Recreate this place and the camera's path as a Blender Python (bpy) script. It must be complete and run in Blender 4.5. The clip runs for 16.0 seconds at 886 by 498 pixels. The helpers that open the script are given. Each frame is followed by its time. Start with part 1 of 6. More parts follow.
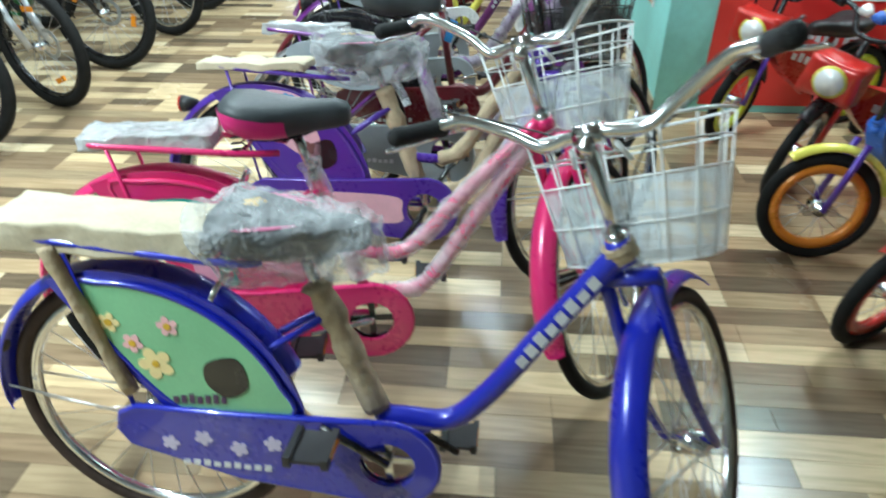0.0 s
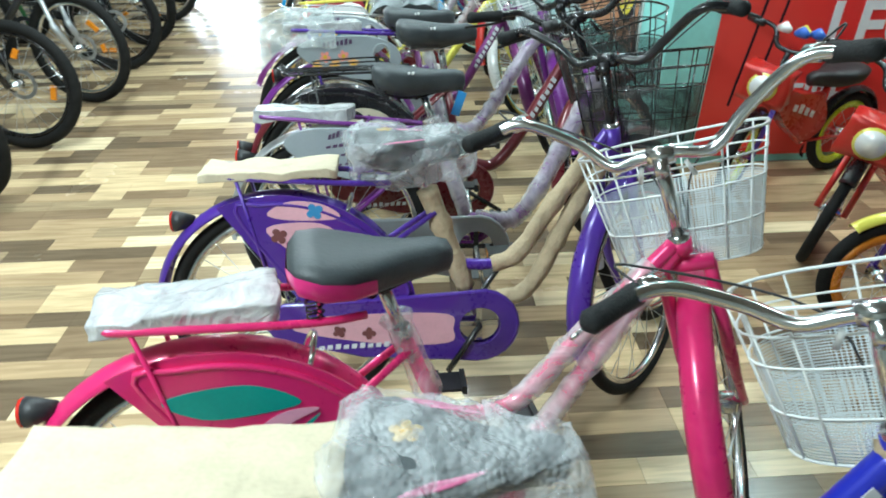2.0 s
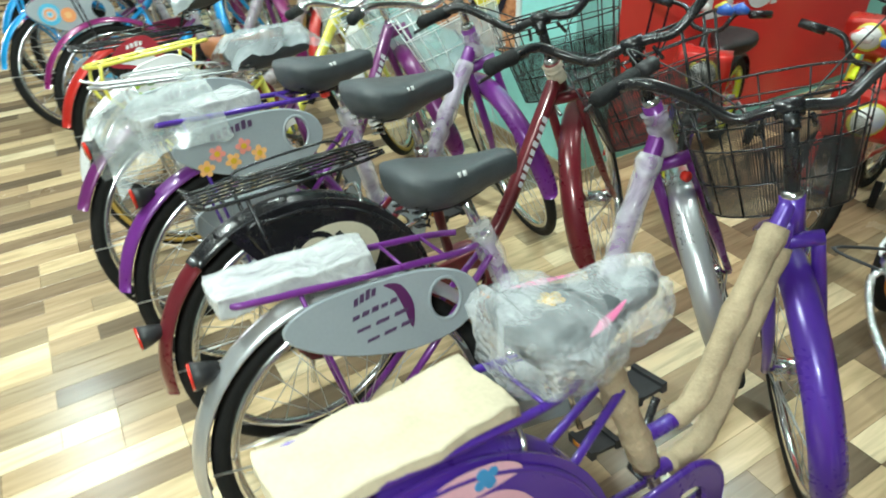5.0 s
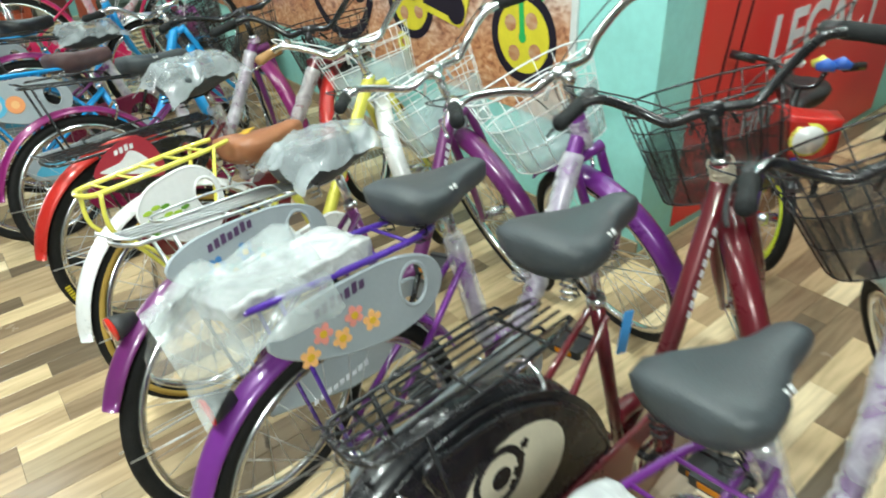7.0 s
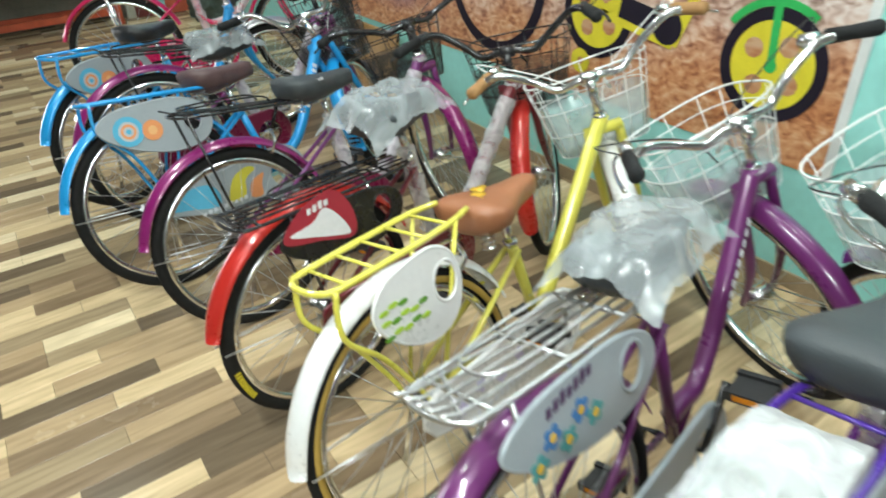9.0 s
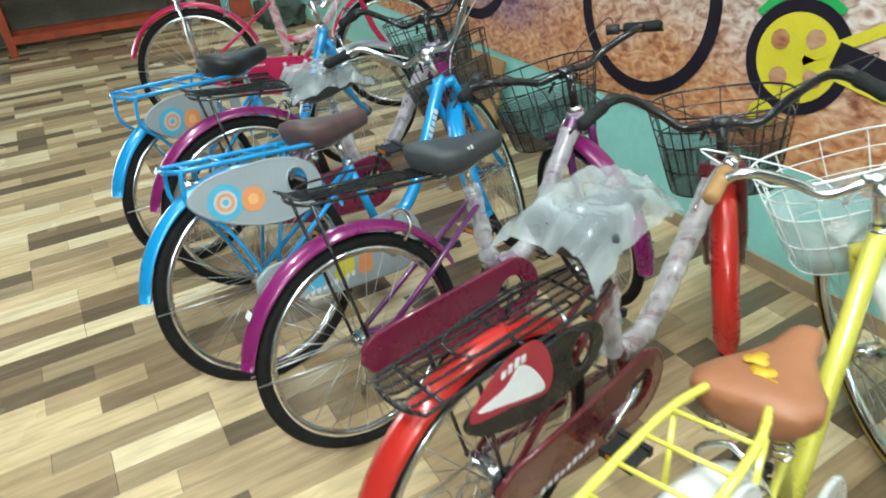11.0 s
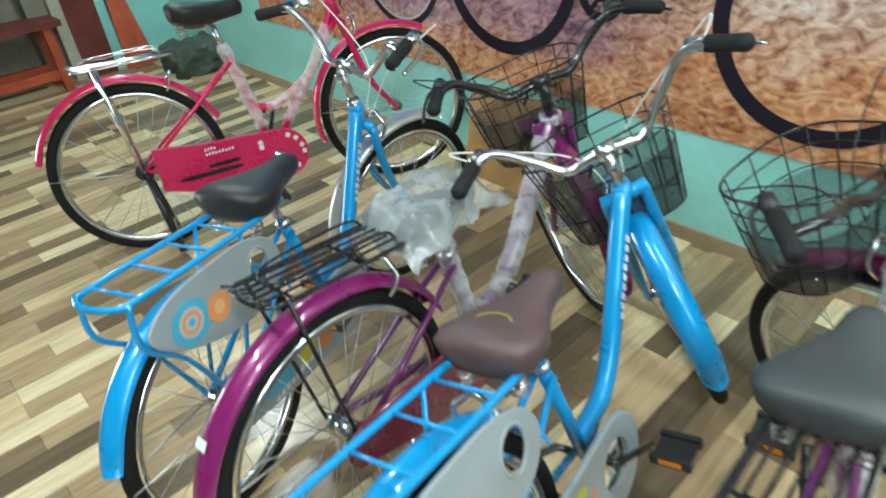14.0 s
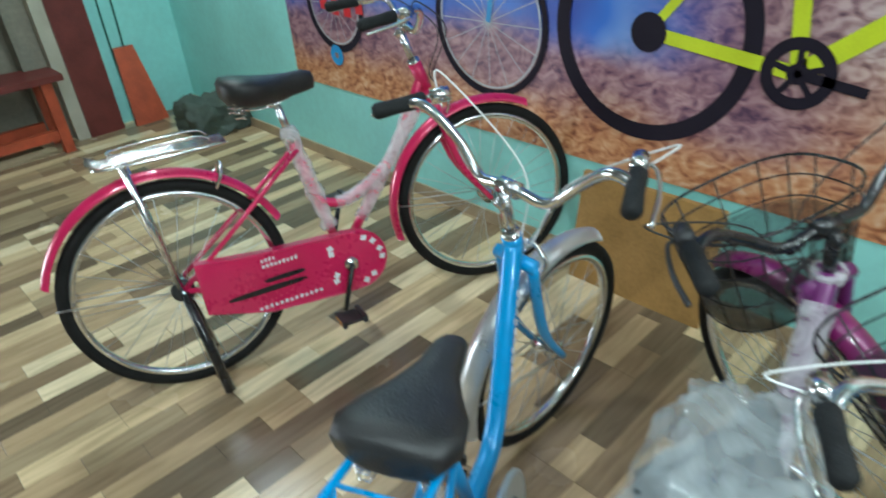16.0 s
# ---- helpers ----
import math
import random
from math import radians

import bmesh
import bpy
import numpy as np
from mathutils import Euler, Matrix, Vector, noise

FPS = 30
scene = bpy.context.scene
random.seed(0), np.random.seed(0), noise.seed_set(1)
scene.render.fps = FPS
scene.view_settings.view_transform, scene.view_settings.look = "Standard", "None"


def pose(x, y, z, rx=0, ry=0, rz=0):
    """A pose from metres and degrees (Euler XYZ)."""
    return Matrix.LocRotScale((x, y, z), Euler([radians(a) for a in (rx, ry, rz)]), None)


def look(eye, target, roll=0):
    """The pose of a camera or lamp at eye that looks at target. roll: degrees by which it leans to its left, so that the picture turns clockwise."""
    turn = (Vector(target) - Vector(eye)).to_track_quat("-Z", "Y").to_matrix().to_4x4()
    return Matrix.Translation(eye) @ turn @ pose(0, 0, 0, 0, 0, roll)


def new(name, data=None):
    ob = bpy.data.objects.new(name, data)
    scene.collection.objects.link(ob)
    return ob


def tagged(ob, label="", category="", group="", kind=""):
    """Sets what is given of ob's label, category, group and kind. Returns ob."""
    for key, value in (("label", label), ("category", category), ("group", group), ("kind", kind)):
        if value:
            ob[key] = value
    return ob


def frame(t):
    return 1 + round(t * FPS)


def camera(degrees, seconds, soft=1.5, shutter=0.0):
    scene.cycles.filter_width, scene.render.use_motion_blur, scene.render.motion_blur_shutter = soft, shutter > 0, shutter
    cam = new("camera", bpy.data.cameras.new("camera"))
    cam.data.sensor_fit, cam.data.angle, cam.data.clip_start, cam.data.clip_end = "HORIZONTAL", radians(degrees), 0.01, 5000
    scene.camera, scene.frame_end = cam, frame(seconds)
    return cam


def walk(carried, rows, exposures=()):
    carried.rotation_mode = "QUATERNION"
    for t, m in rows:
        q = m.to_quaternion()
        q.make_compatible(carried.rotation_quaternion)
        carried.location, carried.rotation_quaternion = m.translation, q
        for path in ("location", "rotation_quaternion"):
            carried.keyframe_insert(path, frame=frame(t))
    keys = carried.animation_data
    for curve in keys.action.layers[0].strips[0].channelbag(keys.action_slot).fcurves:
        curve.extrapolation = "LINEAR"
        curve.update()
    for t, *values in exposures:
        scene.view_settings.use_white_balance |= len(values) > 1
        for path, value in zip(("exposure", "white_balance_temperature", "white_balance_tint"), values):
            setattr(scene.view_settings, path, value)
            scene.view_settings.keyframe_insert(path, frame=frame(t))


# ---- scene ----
cam = camera(69.3, 16.0, soft=1.8, shutter=0.5)
PATH = [
    (0, (0.28, -0.076, 1.397), (0.113, 1.549, 0.243), -1.0),
    (0.5, (0.193, 0.076, 1.404), (-0.058, 1.707, 0.276), -3.6),
    (1, (0.137, 0.183, 1.411), (-0.144, 1.828, 0.309), -2.4),
    (1.5, (0.015, 0.264, 1.412), (-0.065, 1.958, 0.352), 0.2),
    (2, (-0.145, 0.327, 1.436), (-0.044, 2.003, 0.351), -0.4),
    (2.5, (-0.236, 0.469, 1.415), (-0.022, 2.126, 0.315), -1.3),
    (3, (-0.318, 0.665, 1.413), (0.028, 2.311, 0.332), -2.5),
    (3.2, (-0.345, 0.723, 1.422), (0.036, 2.351, 0.324), -1.9),
    (5.3, (-0.734, 1.412, 1.421), (0.181, 2.773, 0.276), -2.4),
    (5.5, (-0.747, 1.485, 1.42), (0.236, 2.795, 0.272), -2.4),
    (6, (-0.832, 1.655, 1.45), (0.276, 2.866, 0.306), -2.5),
    (6.5, (-0.854, 1.839, 1.418), (0.216, 3.073, 0.263), -2.9),
    (7, (-0.813, 2.03, 1.45), (0.201, 3.373, 0.368), -3.3),
    (7.5, (-0.792, 2.209, 1.429), (0.194, 3.544, 0.313), -2.5),
    (8, (-0.868, 2.427, 1.451), (0.179, 3.732, 0.354), -1.1),
    (8.5, (-0.942, 2.611, 1.462), (0.042, 3.962, 0.364), -2.1),
    (9, (-0.967, 2.798, 1.438), (-0.05, 4.202, 0.349), -3.1),
    (9.5, (-0.948, 2.997, 1.455), (-0.117, 4.456, 0.369), -3.6),
    (10, (-0.961, 3.142, 1.452), (-0.192, 4.619, 0.344), -2.6),
    (10.2, (-0.967, 3.201, 1.455), (-0.187, 4.681, 0.36), -2.0),
    (12.3, (-0.968, 4.025, 1.47), (-0.045, 5.372, 0.314), -4.7),
    (12.5, (-0.965, 4.111, 1.45), (-0.012, 5.429, 0.286), -4.1),
    (13, (-1.014, 4.307, 1.46), (0.051, 5.538, 0.298), -3.9),
    (13.5, (-1.047, 4.478, 1.456), (0.045, 5.698, 0.309), -3.4),
    (14, (-0.968, 4.746, 1.44), (0.109, 6.008, 0.323), -5.5),
    (14.5, (-0.91, 4.959, 1.45), (0.173, 6.216, 0.333), -3.4),
    (15, (-0.875, 5.213, 1.43), (0.303, 6.378, 0.311), -2.3),
    (15.5, (-0.878, 5.388, 1.448), (0.329, 6.551, 0.357), -1.8),
    (16, (-0.832, 5.544, 1.436), (0.323, 6.806, 0.399), -4.3),
]
walk(cam, [(t, look(eye, target, roll)) for t, eye, target, roll in PATH], [(0, 0.02, 5800, 4), (2, -0.08, 5900, 3), (3, -0.07, 6000, 2), (5.5, -0.06, 6450, 1), (7, -0.05, 6500, 5), (9, -0.22, 6550, 9), (12.5, 0.04, 6150, 4), (14.5, 0.0, 6250, 4), (16, -0.13, 5900, 4)])

# ---------------------------------------------------------------- light
world = bpy.data.worlds.new("world")
scene.world = world
world.use_nodes = True
world.node_tree.nodes["Background"].inputs[0].default_value = (0.8, 0.85, 0.9, 1)
world.node_tree.nodes["Background"].inputs[1].default_value = 0.004


def area_lamp(name, m, sx, sy, watts, color):
    lamp = bpy.data.lights.new(name, "AREA")
    lamp.shape, lamp.size, lamp.size_y, lamp.energy, lamp.color = "RECTANGLE", sx, sy, watts, color
    ob = new(name, lamp)
    ob.matrix_world = m
    return ob


# Assumed ceiling tubes, none in view, placed to brighten each stretch of the shop.
LAMPS = [(-1.75, 0.4, 142), (-1.35, 3.2, 78), (-1.5, 5.9, 48), (0.5, 2.9, 16), (0.15, 4.4, 31), (0.3, 8.7, 42), (2.2, 2.9, 64)]
for lx, ly, watts in LAMPS:
    area_lamp("assumed_tube_glow", pose(lx, ly, 2.86), 0.06, 1.15, watts, (0.9, 1.0, 0.97))


# ---------------------------------------------------------------- materials
MATS = {}


def nodes_of(name):
    m = bpy.data.materials.new(name)
    m.use_nodes = True
    nt = m.node_tree
    return m, nt, nt.nodes["Principled BSDF"]


def mat(name, color, rough=0.4, metal=0.0, coat=0.0, vary=0.12, scale=9.0, bump=0.0, bump_scale=60.0, alpha=1.0, trans=0.0, wear=0.0):
    """A procedural surface: base colour broken up at two scales, uneven gloss, fine relief."""
    if name in MATS:
        return MATS[name]
    m, nt, b = nodes_of(name)
    n, l = nt.nodes.new, nt.links.new
    tc = n("ShaderNodeTexCoord")
    big, fine = n("ShaderNodeTexNoise"), n("ShaderNodeTexNoise")
    big.inputs["Scale"].default_value, fine.inputs["Scale"].default_value = scale, scale * 14
    big.inputs["Detail"].default_value = fine.inputs["Detail"].default_value = 4
    l(tc.outputs["Object"], big.inputs["Vector"]), l(tc.outputs["Object"], fine.inputs["Vector"])
    add = n("ShaderNodeMath")
    add.operation = "MULTIPLY_ADD"
    l(fine.outputs["Fac"], add.inputs[0])
    add.inputs[1].default_value = 0.4
    l(big.outputs["Fac"], add.inputs[2])
    ramp = n("ShaderNodeValToRGB")
    lo, hi = [max(c * (1 - vary), 0) for c in color], [min(c * (1 + vary) + 0.004, 1) for c in color]
    ramp.color_ramp.elements[0].position, ramp.color_ramp.elements[0].color = 0.4, (*lo, 1)
    ramp.color_ramp.elements[1].position, ramp.color_ramp.elements[1].color = 0.95, (*hi, 1)
    l(add.outputs[0], ramp.inputs[0])
    l(ramp.outputs[0], b.inputs["Base Color"])
    gloss = n("ShaderNodeMapRange")
    gloss.inputs["To Min"].default_value, gloss.inputs["To Max"].default_value = max(rough - 0.07 - wear, 0.03), min(rough + 0.1 + wear, 1)
    l(add.outputs[0], gloss.inputs["Value"])
    l(gloss.outputs[0], b.inputs["Roughness"])
    b.inputs["Metallic"].default_value, b.inputs["Coat Weight"].default_value = metal, coat
    b.inputs["Coat Roughness"].default_value = 0.06
    b.inputs["Alpha"].default_value, b.inputs["Transmission Weight"].default_value = alpha, trans
    if rough > 0.55:
        b.inputs["Specular IOR Level"].default_value = 0.22
    if bump:
        rel, bp = n("ShaderNodeTexNoise"), n("ShaderNodeBump")
        rel.inputs["Scale"].default_value, rel.inputs["Detail"].default_value = bump_scale, 3
        bp.inputs["Strength"].default_value, bp.inputs["Distance"].default_value = bump, 0.01
        l(tc.outputs["Object"], rel.inputs["Vector"]), l(rel.outputs["Fac"], bp.inputs["Height"]), l(bp.outputs[0], b.inputs["Normal"])
    MATS[name] = m
    return m


def paint(name, color):
    return mat("paint_" + name, color, 0.24, 0.12, 0.8, 0.08, 5)


def film(name, tint, clear, cells=0.0, crease=22.0, relief=0.9, gloss=0.16):
    """Clear or milky plastic film with creases; cells gives it the relief of bubble wrap."""
    if name in MATS:
        return MATS[name]
    m, nt, b = nodes_of(name)
    n, l = nt.nodes.new, nt.links.new
    tc, clear_n, mix = n("ShaderNodeTexCoord"), n("ShaderNodeBsdfTransparent"), n("ShaderNodeMixShader")
    noise_n, bp = n("ShaderNodeTexNoise"), n("ShaderNodeBump")
    noise_n.inputs["Scale"].default_value, noise_n.inputs["Detail"].default_value, noise_n.inputs["Distortion"].default_value = crease, 5, 1.6
    l(tc.outputs["Object"], noise_n.inputs["Vector"])
    b.inputs["Base Color"].default_value, b.inputs["Roughness"].default_value = (*tint, 1), gloss
    b.inputs["Specular IOR Level"].default_value = 0.7
    bp.inputs["Strength"].default_value, bp.inputs["Distance"].default_value = relief, 0.012
    height = noise_n.outputs["Fac"]
    if cells:
        cell, join = n("ShaderNodeTexVoronoi"), n("ShaderNodeMath")
        cell.inputs["Scale"].default_value = cells
        l(tc.outputs["Object"], cell.inputs["Vector"])
        join.operation = "SUBTRACT"
        l(noise_n.outputs["Fac"], join.inputs[0]), l(cell.outputs["Distance"], join.inputs[1])
        height = join.outputs[0]
    l(height, bp.inputs["Height"]), l(bp.outputs[0], b.inputs["Normal"])
    span = n("ShaderNodeMapRange")
    span.inputs["From Min"].default_value, span.inputs["From Max"].default_value = 0.3, 0.7
    span.inputs["To Min"].default_value, span.inputs["To Max"].default_value = min(clear + 0.22, 0.97), max(clear - 0.22, 0)
    l(noise_n.outputs["Fac"], span.inputs["Value"]), l(span.outputs[0], mix.inputs[0])
    l(b.outputs[0], mix.inputs[1]), l(clear_n.outputs[0], mix.inputs[2])
    l(mix.outputs[0], nt.nodes["Material Output"].inputs[0])
    MATS[name] = m
    return m


def net(name, color, scale, hole):
    """Perforated sheet: round holes go right through it."""
    if name in MATS:
        return MATS[name]
    m, nt, b = nodes_of(name)
    n, l = nt.nodes.new, nt.links.new
    tc, clear_n, mix, cell, cmp_n = n("ShaderNodeTexCoord"), n("ShaderNodeBsdfTransparent"), n("ShaderNodeMixShader"), n("ShaderNodeTexVoronoi"), n("ShaderNodeMath")
    cell.inputs["Scale"].default_value, cell.inputs["Randomness"].default_value = scale, 0.0
    l(tc.outputs["UV"], cell.inputs["Vector"])
    cmp_n.operation, cmp_n.inputs[1].default_value = "LESS_THAN", hole
    l(cell.outputs["Distance"], cmp_n.inputs[0]), l(cmp_n.outputs[0], mix.inputs[0])
    b.inputs["Base Color"].default_value, b.inputs["Roughness"].default_value = (*color, 1), 0.35
    l(b.outputs[0], mix.inputs[1]), l(clear_n.outputs[0], mix.inputs[2])
    l(mix.outputs[0], nt.nodes["Material Output"].inputs[0])
    MATS[name] = m
    return m


CHROME = mat("chrome", (0.78, 0.79, 0.8), 0.13, 1.0, 0, 0.06, 12)
STEEL = mat("galvanised_steel", (0.62, 0.63, 0.64), 0.3, 0.95, 0, 0.12, 20)
RUBBER = mat("tyre_rubber", (0.009, 0.0088, 0.0085), 0.72, 0, 0, 0.3, 30, 0.25, 160)
BROWN_RUBBER = mat("brown_tyre_rubber", (0.045, 0.03, 0.024), 0.7, 0, 0, 0.3, 30, 0.25, 160)
GUM = mat("gum_sidewall", (0.42, 0.27, 0.06), 0.6, 0, 0, 0.2, 20)
BLACK = mat("black_enamel", (0.009, 0.009, 0.011), 0.22, 0.0, 0.3, 0.3, 12)
BLACK_PLASTIC = mat("black_plastic", (0.02, 0.02, 0.022), 0.45, 0, 0, 0.25, 30, 0.1, 200)
GRIP = mat("grip_rubber", (0.014, 0.015, 0.016), 0.6, 0, 0, 0.3, 40, 0.35, 260)
TAN_GRIP = mat("tan_grip_rubber", (0.36, 0.19, 0.07), 0.55, 0, 0, 0.2, 40, 0.3, 260)
VINYL = mat("grey_saddle_vinyl", (0.046, 0.054, 0.06), 0.42, 0, 0, 0.18, 14, 0.18, 240)
VINYL_BLACK = mat("black_saddle_vinyl", (0.016, 0.016, 0.017), 0.38, 0, 0, 0.2, 14, 0.18, 240)
VINYL_BROWN = mat("brown_saddle_vinyl", (0.33, 0.13, 0.06), 0.36, 0, 0, 0.15, 14, 0.15, 240)
VINYL_MAUVE = mat("mauve_saddle_vinyl", (0.1, 0.058, 0.06), 0.4, 0, 0, 0.2, 14, 0.18, 240)
KRAFT = mat("kraft_paper", (0.44, 0.35, 0.23), 0.7, 0, 0, 0.25, 16, 0.9, 34)
CARD = mat("pale_cardboard", (0.55, 0.48, 0.35), 0.7, 0, 0, 0.2, 9, 0.6, 20)
BUBBLE = film("bubble_wrap", (0.82, 0.85, 0.88), 0.7, 110, 7, 0.5, 0.08)
BAG = film("milky_plastic_bag", (0.44, 0.48, 0.5), 0.5, 0, 7, 0.6, 0.12)
CLING = film("clear_wrap", (0.86, 0.86, 0.88), 0.64, 0, 12, 0.6, 0.12)
WHITE_WRAP = film("white_plastic_wrap", (0.56, 0.57, 0.58), 0.2, 0, 15, 1.0, 0.13)
SHEET = film("clear_plastic_sheet", (0.6, 0.64, 0.64), 0.78, 0, 8, 0.6, 0.1)
WHITE_NET = net("white_basket_net", (0.66, 0.72, 0.75), 60, 0.4)
BLACK_NET = net("black_basket_net", (0.02, 0.022, 0.022), 80, 0.37)
CLEAR_BASKET = film("clear_basket_plastic", (0.52, 0.61, 0.62), 0.5, 0, 5, 0.2, 0.12)
WHITE_ENAMEL = mat("white_enamel", (0.78, 0.8, 0.8), 0.3, 0, 0.4, 0.06, 9)
PANEL_GREY = mat("grey_panel_plastic", (0.33, 0.37, 0.4), 0.3, 0, 0.3, 0.08, 9)
LETTERS = mat("white_letter_print", (0.7, 0.72, 0.76), 0.4)
REFLECTOR = mat("red_reflector", (0.55, 0.02, 0.01), 0.12, 0, 0.8, 0.1, 60)
AMBER = mat("amber_reflector", (0.75, 0.25, 0.01), 0.15, 0, 0.8, 0.1, 60)


# ---------------------------------------------------------------- mesh helpers
def mesh_of(name, verts, faces, material, smooth=True, uvs=None):
    me = bpy.data.meshes.new(name)
    me.from_pydata([tuple(v) for v in verts], [], faces)
    me.materials.append(material)
    if smooth:
        me.polygons.foreach_set("use_smooth", [True] * len(me.polygons))
    if uvs:
        layer = me.uv_layers.new(name="UVMap")
        layer.data.foreach_set("uv", [c for loop in me.loops for c in uvs[loop.vertex_index]])
    me.update()
    return me


class Shape:
    """Vertices and faces gathered piece by piece into one mesh."""

    def __init__(self):
        self.v, self.f = [], []

    def add(self, verts, faces):
        k = len(self.v)
        self.v += [Vector(p) for p in verts]
        self.f += [tuple(i + k for i in face) for face in faces]
        return self

    def tube(self, pts, r, sides=8, closed=False, squash=1.0):
        pts = [Vector(p) for p in pts]
        n = len(pts)
        radii = r if isinstance(r, (list, tuple)) else [r] * n
        rings, side = [], None
        for i, p in enumerate(pts):
            a, b = (pts[i - 1], pts[(i + 1) % n]) if closed else (pts[max(i - 1, 0)], pts[min(i + 1, n - 1)])
            t = (b - a).normalized()
            if side is None:
                side = t.cross(Vector((0, 0, 1))) if abs(t.z) < 0.95 else t.cross(Vector((0, 1, 0)))
            side = (side - t * side.dot(t)).normalized()
            up = t.cross(side)
            rings.append([p + (side * math.cos(w) + up * (math.sin(w) * squash)) * radii[i] for w in (2 * math.pi * k / sides for k in range(sides))])
        faces = [(i * sides + k, i * sides + (k + 1) % sides, ((i + 1) % n) * sides + (k + 1) % sides, ((i + 1) % n) * sides + k)
                 for i in range(n if closed else n - 1) for k in range(sides)]
        if not closed:
            faces += [tuple(range(sides))[::-1], tuple((n - 1) * sides + k for k in range(sides))]
        return self.add([p for ring in rings for p in ring], faces)

    def box(self, c, s, turn=None):
        m = turn or Matrix.Identity(3)
        v = [Vector(c) + m @ Vector((x * s[0] / 2, y * s[1] / 2, z * s[2] / 2)) for x in (-1, 1) for y in (-1, 1) for z in (-1, 1)]
        return self.add(v, [(0, 1, 3, 2), (4, 6, 7, 5), (0, 4, 5, 1), (2, 3, 7, 6), (0, 2, 6, 4), (1, 5, 7, 3)])

    def slab(self, outline, y0, y1, holes=()):
        """A flat plate in the x-z plane between y0 and y1, with holes as loops of the same count."""
        n = len(outline)
        if not holes:
            v = [(x, y0, z) for x, z in outline] + [(x, y1, z) for x, z in outline]
            f = [tuple(range(n)), tuple(range(2 * n - 1, n - 1, -1))] + [(k, n + k, n + (k + 1) % n, (k + 1) % n) for k in range(n)]
            return self.add(v, f)
        hole = holes[0]
        v = [(x, y, z) for y in (y0, y1) for loop in (outline, hole) for x, z in loop]
        f = []
        for k in range(n):
            j = (k + 1) % n
            f += [(k, j, n + j, n + k), (2 * n + k, 3 * n + k, 3 * n + j, 2 * n + j), (k, 2 * n + k, 2 * n + j, j), (n + k, n + j, 3 * n + j, 3 * n + k)]
        return self.add(v, f)

    def moved(self, m):
        self.v = [m @ p for p in self.v]
        return self

    def mesh(self, name, material, smooth=True):
        return mesh_of(name, self.v, self.f, material, smooth)


def spline(pts, per=6, closed=False):
    """A smooth line through the points."""
    pts = [Vector(p) for p in pts]
    n, out = len(pts), []
    for i in range(n if closed else n - 1):
        p0, p1, p2, p3 = (pts[(i + k) % n] if closed else pts[min(max(i + k, 0), n - 1)] for k in (-1, 0, 1, 2))
        for s in range(per):
            t = s / per
            out.append(0.5 * (2 * p1 + (p2 - p0) * t + (2 * p0 - 5 * p1 + 4 * p2 - p3) * t * t + (3 * p1 - p0 - 3 * p2 + p3) * t ** 3))
    return out if closed else out + [pts[-1]]


def outline2(pts, per=5):
    return [(p.x, p.y) for p in spline([(x, z, 0) for x, z in pts], per, True)]


def circle2(cx, cz, r, n, r2=None, turn=0.0):
    return [(cx + r * math.cos(2 * math.pi * k / n + turn), cz + (r2 or r) * math.sin(2 * math.pi * k / n + turn)) for k in range(n)]


def part(name, shape, material, parent, label="", smooth=True, place=None):
    me = shape if isinstance(shape, bpy.types.Mesh) else shape.mesh(name, material, smooth)
    ob = new(name, me)
    ob.parent = parent
    if place is not None:
        ob.matrix_basis = place
    if label:
        ob["label"] = label
    return ob


def ring_profile(R, profile, n=48):
    """A wheel-like ring in the x-z plane: profile of (radius offset, y)."""
    k = len(profile)
    v = [((R + dr) * math.cos(a), y, (R + dr) * math.sin(a)) for a in (2 * math.pi * i / n for i in range(n)) for dr, y in profile]
    f = [(i * k + j, i * k + (j + 1) % k, ((i + 1) % n) * k + (j + 1) % k, ((i + 1) % n) * k + j) for i in range(n) for j in range(k)]
    return v, f


def wheel(bike, name, R, place, tyre=None, rim=None, fat=0.019, gum=False, hub_r=0.018, spoke_count=28, rim_mat=None):
    """tyre, rim, hub and spokes under one empty-like hub mesh."""
    hub = Shape().tube([(0, -0.045, 0), (0, -0.035, 0), (0, -0.033, 0), (0, 0.033, 0), (0, 0.035, 0), (0, 0.045, 0)], [0.008, 0.008, hub_r * 1.5, hub_r * 1.5, 0.008, 0.008], 12)
    core = part(name, hub, CHROME, bike, place=place)
    rt = R - fat
    prof = [(math.cos(a) * fat, math.sin(a) * fat * 0.95) for a in (2 * math.pi * k / 10 for k in range(10))]
    v, f = ring_profile(rt, prof, 56)
    part("tyre", Shape().add(v, f), tyre or RUBBER, core)
    if gum:
        for s in (-1, 1):
            v, f = ring_profile(rt, [(0.004, s * fat * 0.97), (-0.012, s * fat * 0.9), (-0.012, s * fat * 0.8), (0.004, s * fat * 0.9)], 56)
            part("tyre_sidewall", Shape().add(v, f), GUM, core)
    v, f = ring_profile(rt - fat, [(0.004, -0.012), (-0.012, -0.011), (-0.016, -0.005), (-0.016, 0.005), (-0.012, 0.011), (0.004, 0.012)], 56)
    part("rim", Shape().add(v, f), rim_mat or CHROME, core)
    sp = Shape()
    for k in range(spoke_count):
        a = 2 * math.pi * k / spoke_count
        s = 1 if k % 2 else -1
        b = a + (0.55 if (k // 2) % 2 else -0.55)
        r1 = rt - fat - 0.014
        sp.tube([(hub_r * 1.4 * math.cos(b), s * 0.03, hub_r * 1.4 * math.sin(b)), (r1 * math.cos(a), s * 0.004, r1 * math.sin(a))], 0.0012, 3)
    part("spokes", sp, STEEL, core)
    return core


